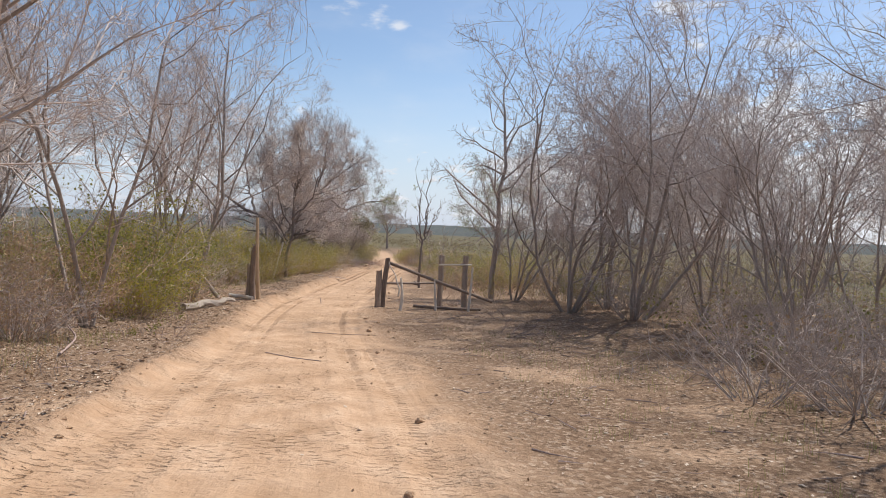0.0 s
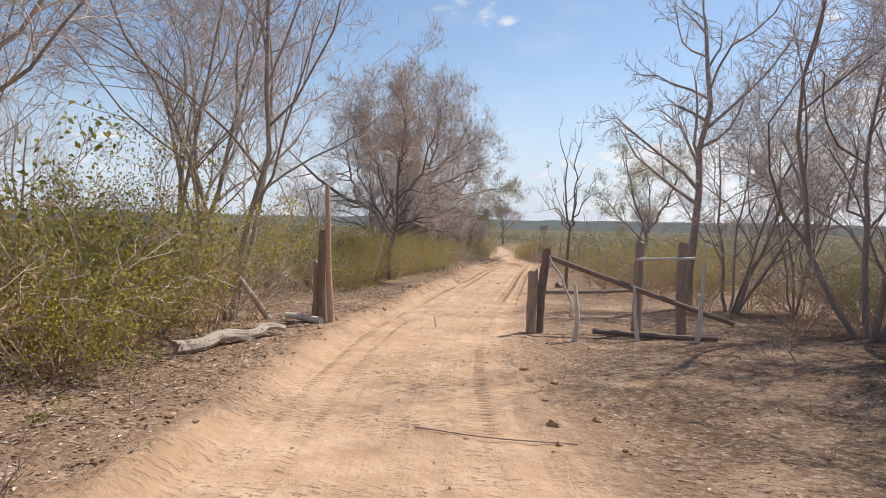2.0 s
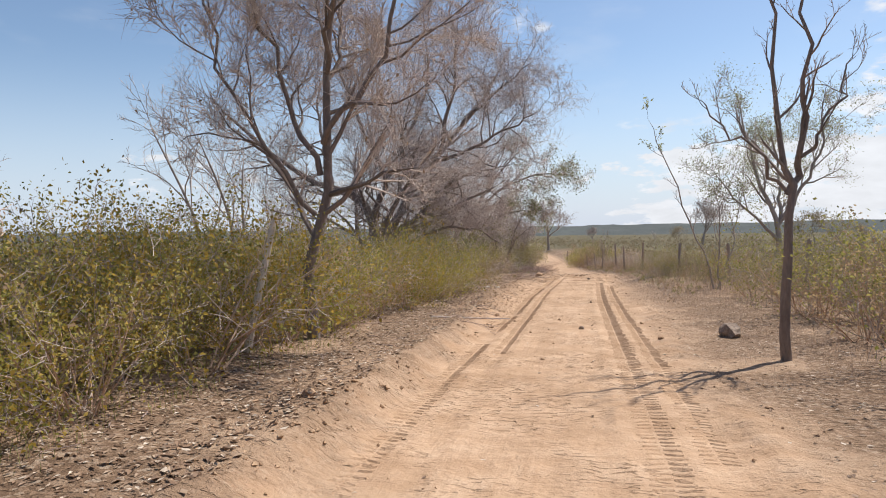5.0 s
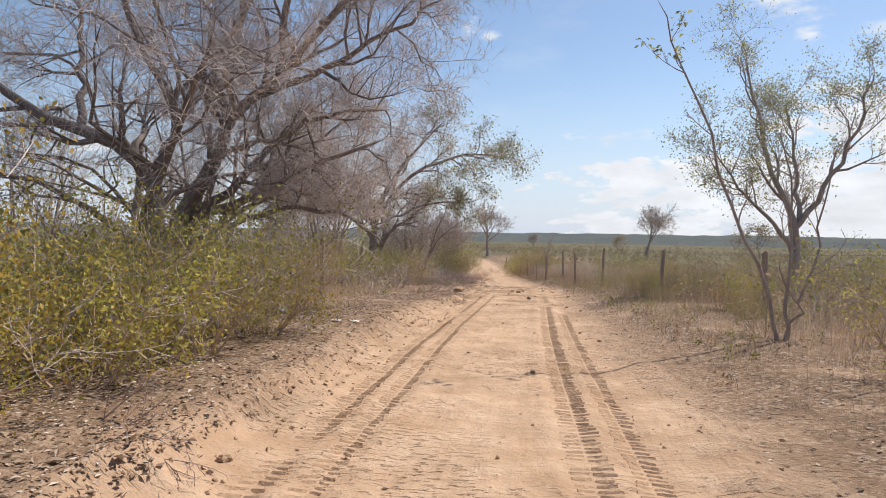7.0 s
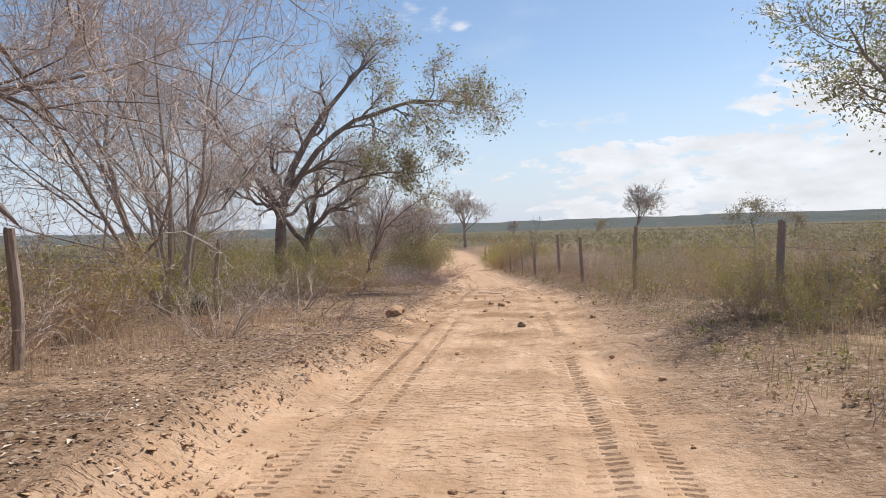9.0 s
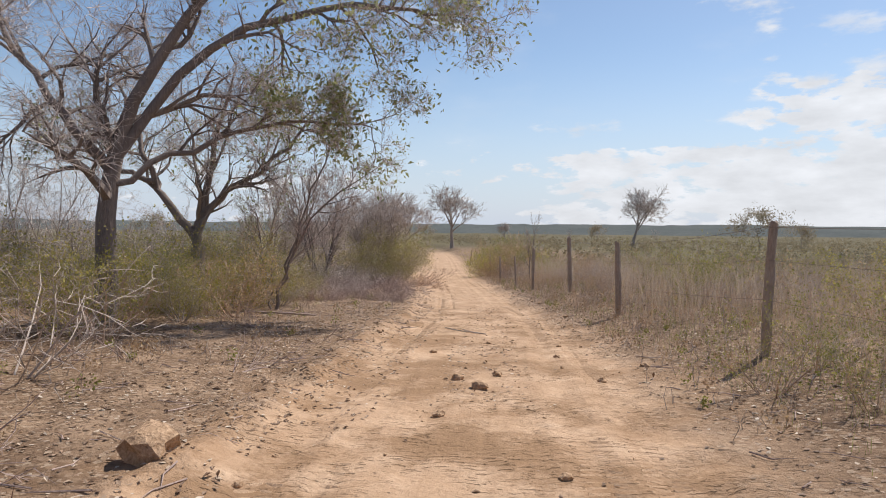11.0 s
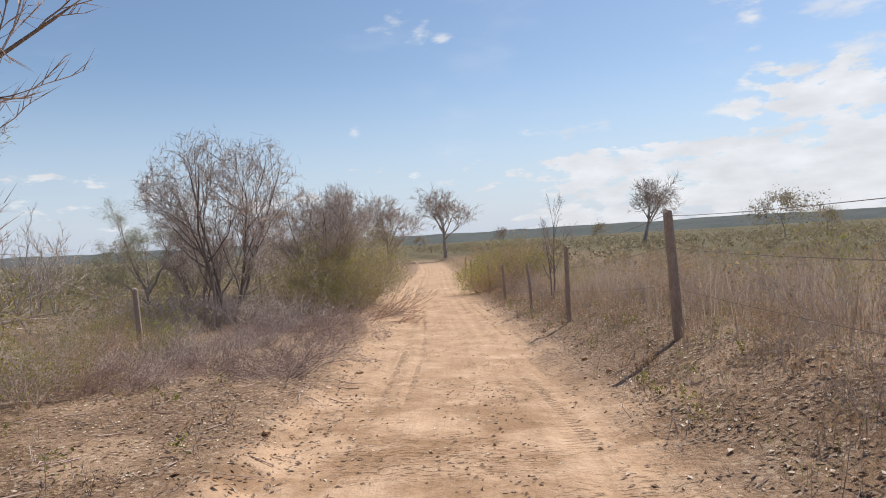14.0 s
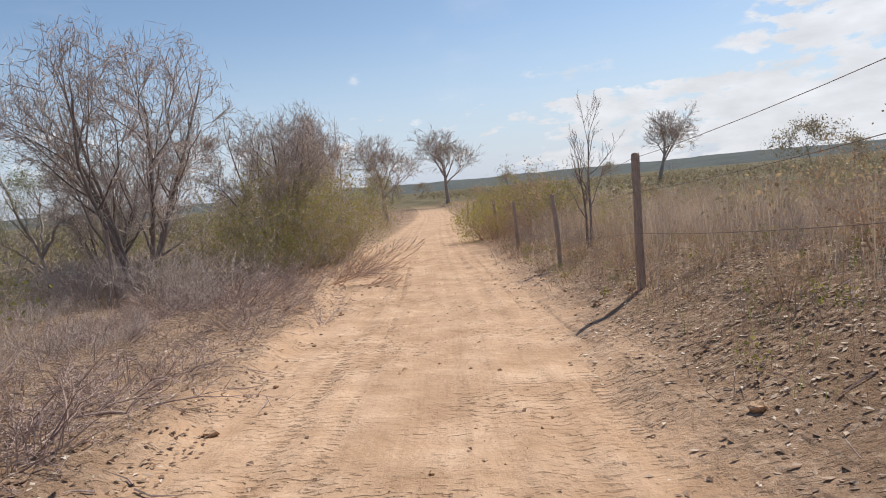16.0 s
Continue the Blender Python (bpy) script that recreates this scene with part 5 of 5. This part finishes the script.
# the open gateway
zg = gz(-1.2, 20.6)
post("gate_post", -1.18, 20.95, 1.55, 0.085, WOOD_CHAR, "dark charred gate post with a rail tied to its top", (0.12, 0.0), 1, "gate posts")
post("gate_post", -1.33, 20.72, 1.12, 0.10, WOOD_POST, "thick short weathered post beside the gate post", (0.02, 0.0), 2, "gate posts")
post("gate_post", 0.62, 21.25, 1.72, 0.095, WOOD_POST, "tall weathered grey post of the gate side", (0.03, 0.0), 3, "gate posts")
post("gate_post", 1.45, 21.3, 1.72, 0.095, WOOD_POST, "tall weathered grey post of the gate side", (-0.02, 0.0), 4, "gate posts")
post("gate_post", -5.02, 20.05, 1.66, 0.09, WOOD_CHAR, "dark charred gate post with flat top", (0.0, 0.0), 5, "gate posts")
post("gate_post", -5.25, 20.15, 1.08, 0.075, WOOD_POST, "short split post beside the taller gate posts", (0.08, 0.0), 6, "gate posts")
post("gate_pole", -4.82, 19.92, 2.42, 0.065, WOOD_TAN, "tall pale barkless pole leaning against the gate post", (-0.12, 0.05), 7, "gate posts", 0.05, 0.04)
post("wooden_stake", -0.62, 19.95, 0.98, 0.06, BARK_PALE, "crooked pale stake with a broken side branch", (0.02, 0.06), 8, "pale stakes", 0.07, 0.03)
prop = new("stake_prop", pole_mesh("stake_prop", [(0, 0, 0), (0.03, 0.15, 0.2), (-0.07, 0.35, 0.4), (-0.14, 0.52, 0.62), (-0.28, 0.7, 0.8), (-0.36, 0.83, 0.97)], 0.026, 0.016, WOOD_GREY, seed=21, knots=0.2))
prop.location = (-0.66, 19.97, zg + 0.45)
tagged(prop, "crooked weathered prop branch leaning on the gate post", "branch")
post("wooden_stake", 0.52, 20.25, 0.94, 0.05, BARK_PALE, "thin pale stake leaning outward", (-0.1, 0.05), 9, "pale stakes", 0.03, 0.025)
post("wooden_stake", 1.48, 20.35, 1.36, 0.05, BARK_PALE, "tall thin pale stake", (0.1, 0.05), 10, "pale stakes", 0.04, 0.03)
bar("gate_rail", (-1.15, 21.08, zg + 1.42), (2.3, 21.15, zg + 0.25), 0.055, WOOD_CHAR, "long dark rail sloping down from the gate post", "rail", 22)
bar("gate_rail", (-1.2, 21.1, zg + 0.72), (0.62, 21.36, zg + 0.78), 0.04, WOOD_POST, "level weathered lower rail of the gate side", "rail", 23)
bar("gate_rail", (0.55, 21.14, zg + 1.38), (1.6, 21.18, zg + 1.42), 0.03, BARK_PALE, "short pale rail between two posts", "rail", 24)
bar("log", (-0.2, 20.9, zg + 0.06), (1.9, 20.6, zg + 0.06), 0.05, WOOD_CHAR, "dark charred log lying between the posts", "log", 25)
log = new("log", pole_mesh("log", [(0, 0, 0.06), (-0.16, -0.32, 0.13), (-0.2, -0.75, 0.07), (-0.42, -1.15, 0.13), (-0.5, -1.6, 0.08), (-0.68, -2.0, 0.10)], 0.04, 0.085, WOOD_GREY, seed=26, knots=0.4))
log.location = (-5.12, 18.45, gz(-5.3, 17.6) + 0.01)
tagged(log, "gnarled weathered grey log lying in the leaf litter", "log")
bar("log", (-4.95, 19.75, gz(-4.95, 19.75) + 0.06), (-5.7, 20.0, gz(-5.7, 20) + 0.10), 0.06, BARK_PALE, "short log at the foot of the gate posts", "log", 27)
bar("leaning_branch", (-6.1, 20.2, gz(-6.1, 20.2) + 0.02), (-6.75, 20.0, gz(-6.75, 20) + 0.95), 0.07, BARK_GREY, "broken grey branch leaning out of the shrubs", "branch", 28, 0.0, 0.04)
bar("broken_snag", (-7.05, 31.75, gz(-7.05, 31.75) - 0.1), (-6.62, 31.8, gz(-6.62, 31.8) + 1.75), 0.05, BARK_PALE, "pale broken dead trunk leaning among the shrubs", "dead tree", 35, 0.0, 0.04)
bar("fallen_stick", (-5.6, 36.2, gz(-5.6, 36.2) + 0.06), (-4.3, 38.0, gz(-4.3, 38.0) + 0.1), 0.016, TWIG_GREY, "long dry stick lying on the leaf litter", "branch", 36)
bar("fallen_stick", (-3.45, 67.7, gz(-3.45, 67.7) + 0.015), (-2.65, 66.7, gz(-2.65, 66.7) + 0.015), 0.011, TWIG_GREY, "thin dry stick lying across the worn sand", "branch", 37)
bar("fallen_stick", (-3.1, 67.4, gz(-3.1, 67.4) + 0.02), (-2.72, 66.8, gz(-2.72, 66.8) + 0.015), 0.008, TWIG_GREY, "thin dry twig lying across the worn sand", "branch", 38)
bar("fallen_stick", (-4.9, 9.2, gz(-4.9, 9.2) + 0.04), (-6.2, 11.9, gz(-6.2, 11.9) + 0.12), 0.018, TWIG_DARK, "long dry fallen stick on the verge", "branch", 29)
bar("fallen_stick", (-6.6, 69.8, gz(-6.6, 69.8) + 0.03), (-8.4, 70.1, gz(-8.4, 70.1) + 0.04), 0.025, TWIG_DARK, "dark stick lying across the bare verge", "branch", 30)
bar("fallen_stick", (-2.5, 10.95, gz(-2.5, 10.95) + 0.012), (-1.5, 10.35, gz(-1.5, 10.35) + 0.012), 0.008, TWIG_DARK, "thin bent stick lying across the sand", "branch", 32)
bar("fallen_stick", (-2.3, 14.3, gz(-2.3, 14.3) + 0.012), (-0.9, 14.0, gz(-0.9, 14.0) + 0.012), 0.007, TWIG_DARK, "thin dry stick lying across the sand", "branch", 33)
bar("fallen_stick", (-3.1, 20.9, gz(-3.1, 20.9) + 0.02), (-3.15, 21.0, gz(-3.15, 21.0) + 0.2), 0.012, TWIG_DARK, "short dark stick standing in the sand", "branch", 31)


# ---- stones, clods and scraps ----
def lump(name, x, y, size, mat, label, category, seed, flat_=0.7, group=""):
    rg = np.random.default_rng(seed)
    bm = bmesh.new()
    bmesh.ops.create_icosphere(bm, subdivisions=2, radius=1.0)
    off = rg.uniform(0, 50)
    for v_ in bm.verts:
        k = 1 + 0.5 * noise.noise(v_.co * 1.3 + Vector((off, 0, 0))) + 0.2 * noise.noise(v_.co * 3.5 + Vector((0, off, 0)))
        v_.co = Vector((v_.co.x * k, v_.co.y * k * 0.85, v_.co.z * k * flat_)) * size
    me = bpy.data.meshes.new(name)
    bm.to_mesh(me)
    bm.free()
    me.materials.append(mat)
    ob = new(name, me)
    ob.location = (x, y, gz(x, y) + size * flat_ * 0.45)
    ob.rotation_euler = (0, 0, rg.uniform(0, 6))
    return tagged(ob, label, category, group)


lump("stone", -4.85, 58.9, 0.2, CLOD, "large brown clod of earth beside the track", "stone", 1)
lump("stone", -2.35, 57.5, 0.09, STONE, "fist-sized dark stone on the sand", "stone", 2)
lump("stone", -0.25, 36.4, 0.22, STONE, "dark rock lying on the sandy verge", "stone", 3)
lump("stone", -2.81, 37.2, 0.055, STONE, "small dark stone on the sand", "stone", 4)
for i, (x, y, s_) in enumerate(((-2.7, 61.8, 0.10), (-2.95, 62.2, 0.08), (-2.5, 62.5, 0.07), (-3.05, 60.6, 0.06), (-2.1, 59.0, 0.05), (-3.4, 64.2, 0.05), (-2.6, 65.4, 0.05), (-4.0, 58.0, 0.06))):
    lump("clod", x, y, s_, CLOD, "crumbled clod of reddish earth on the track", "clod", 20 + i, 0.6, "earth clods")
cr = random.Random(3)
for i in range(110):
    y = cr.uniform(4, 92)
    edge_ = cr.random() < 0.6
    o = cr.choice((-1, 1)) * cr.uniform(1.4, 2.1) if edge_ else cr.uniform(-1.5, 1.5)
    lump("clod", float(road_x(y)) + o, y, cr.uniform(0.018, 0.05) * (1.3 if edge_ else 0.8), CLOD, "small crumb of dry earth on the track", "clod", 60 + i, 0.65, "earth crumbs")


def scrap(x, y, size, label, seed):
    """A crumpled sheet lying on the ground."""
    rg = np.random.default_rng(seed)
    g = 9
    u_, v_ = np.meshgrid(np.linspace(-1, 1, g), np.linspace(-0.7, 0.7, g))
    z = 0.9 * np.abs(rg.normal(0, 0.22, (g, g))) + 0.25 * np.exp(-(u_**2 + v_**2) * 2)
    V = np.stack([u_ + rg.normal(0, 0.09, (g, g)), v_ + rg.normal(0, 0.09, (g, g)), z], -1).reshape(-1, 3) * size
    idx = np.arange(g * g).reshape(g, g)
    F = np.stack([idx[:-1, :-1], idx[:-1, 1:], idx[1:, 1:], idx[1:, :-1]], -1).reshape(-1, 4)
    ob = new("litter_scrap", mesh_of("litter_scrap", V, F, PALE, True))
    sol = ob.modifiers.new("thickness", "SOLIDIFY")
    sol.thickness = 0.004
    ob.location = (x, y, gz(x, y) + 0.01)
    return tagged(ob, label, "rubbish")


lump("sack", -9.3, 59.8, 0.32, SACK, "bulging dark grey sack dumped under the shrubs", "sack", 6, 0.95)
scrap(-5.92, 46.5, 0.085, "crumpled white plastic scrap on the leaf litter", 1)
scrap(-7.4, 47.8, 0.14, "pale yellowish crumpled sack under a shrub", 2)
scrap(-5.55, 46.4, 0.07, "small pink and white plastic scrap on the ground", 3)

# far ridge along the horizon
ra = np.radians(np.linspace(-75, 80, 240))
rd = 1900.0
top_ = 6 + 7 * vnoise(ra * 9, ra * 0, 31) + 3.0 * vnoise(ra * 60, ra * 0, 32) + 2.5 * vnoise(ra * 160, ra * 0, 33)
rv = np.concatenate([np.stack([np.sin(ra) * (rd + dd), np.cos(ra) * (rd + dd), -38 + (top_ + 27) * f], 1) for dd, f in ((-260, 0.0), (-120, 0.6), (0, 0.98), (160, 1.0), (420, 0.3))])
nn = len(ra)
rf = [[j * nn + i, j * nn + i + 1, (j + 1) * nn + i + 1, (j + 1) * nn + i] for j in range(4) for i in range(nn - 1)]
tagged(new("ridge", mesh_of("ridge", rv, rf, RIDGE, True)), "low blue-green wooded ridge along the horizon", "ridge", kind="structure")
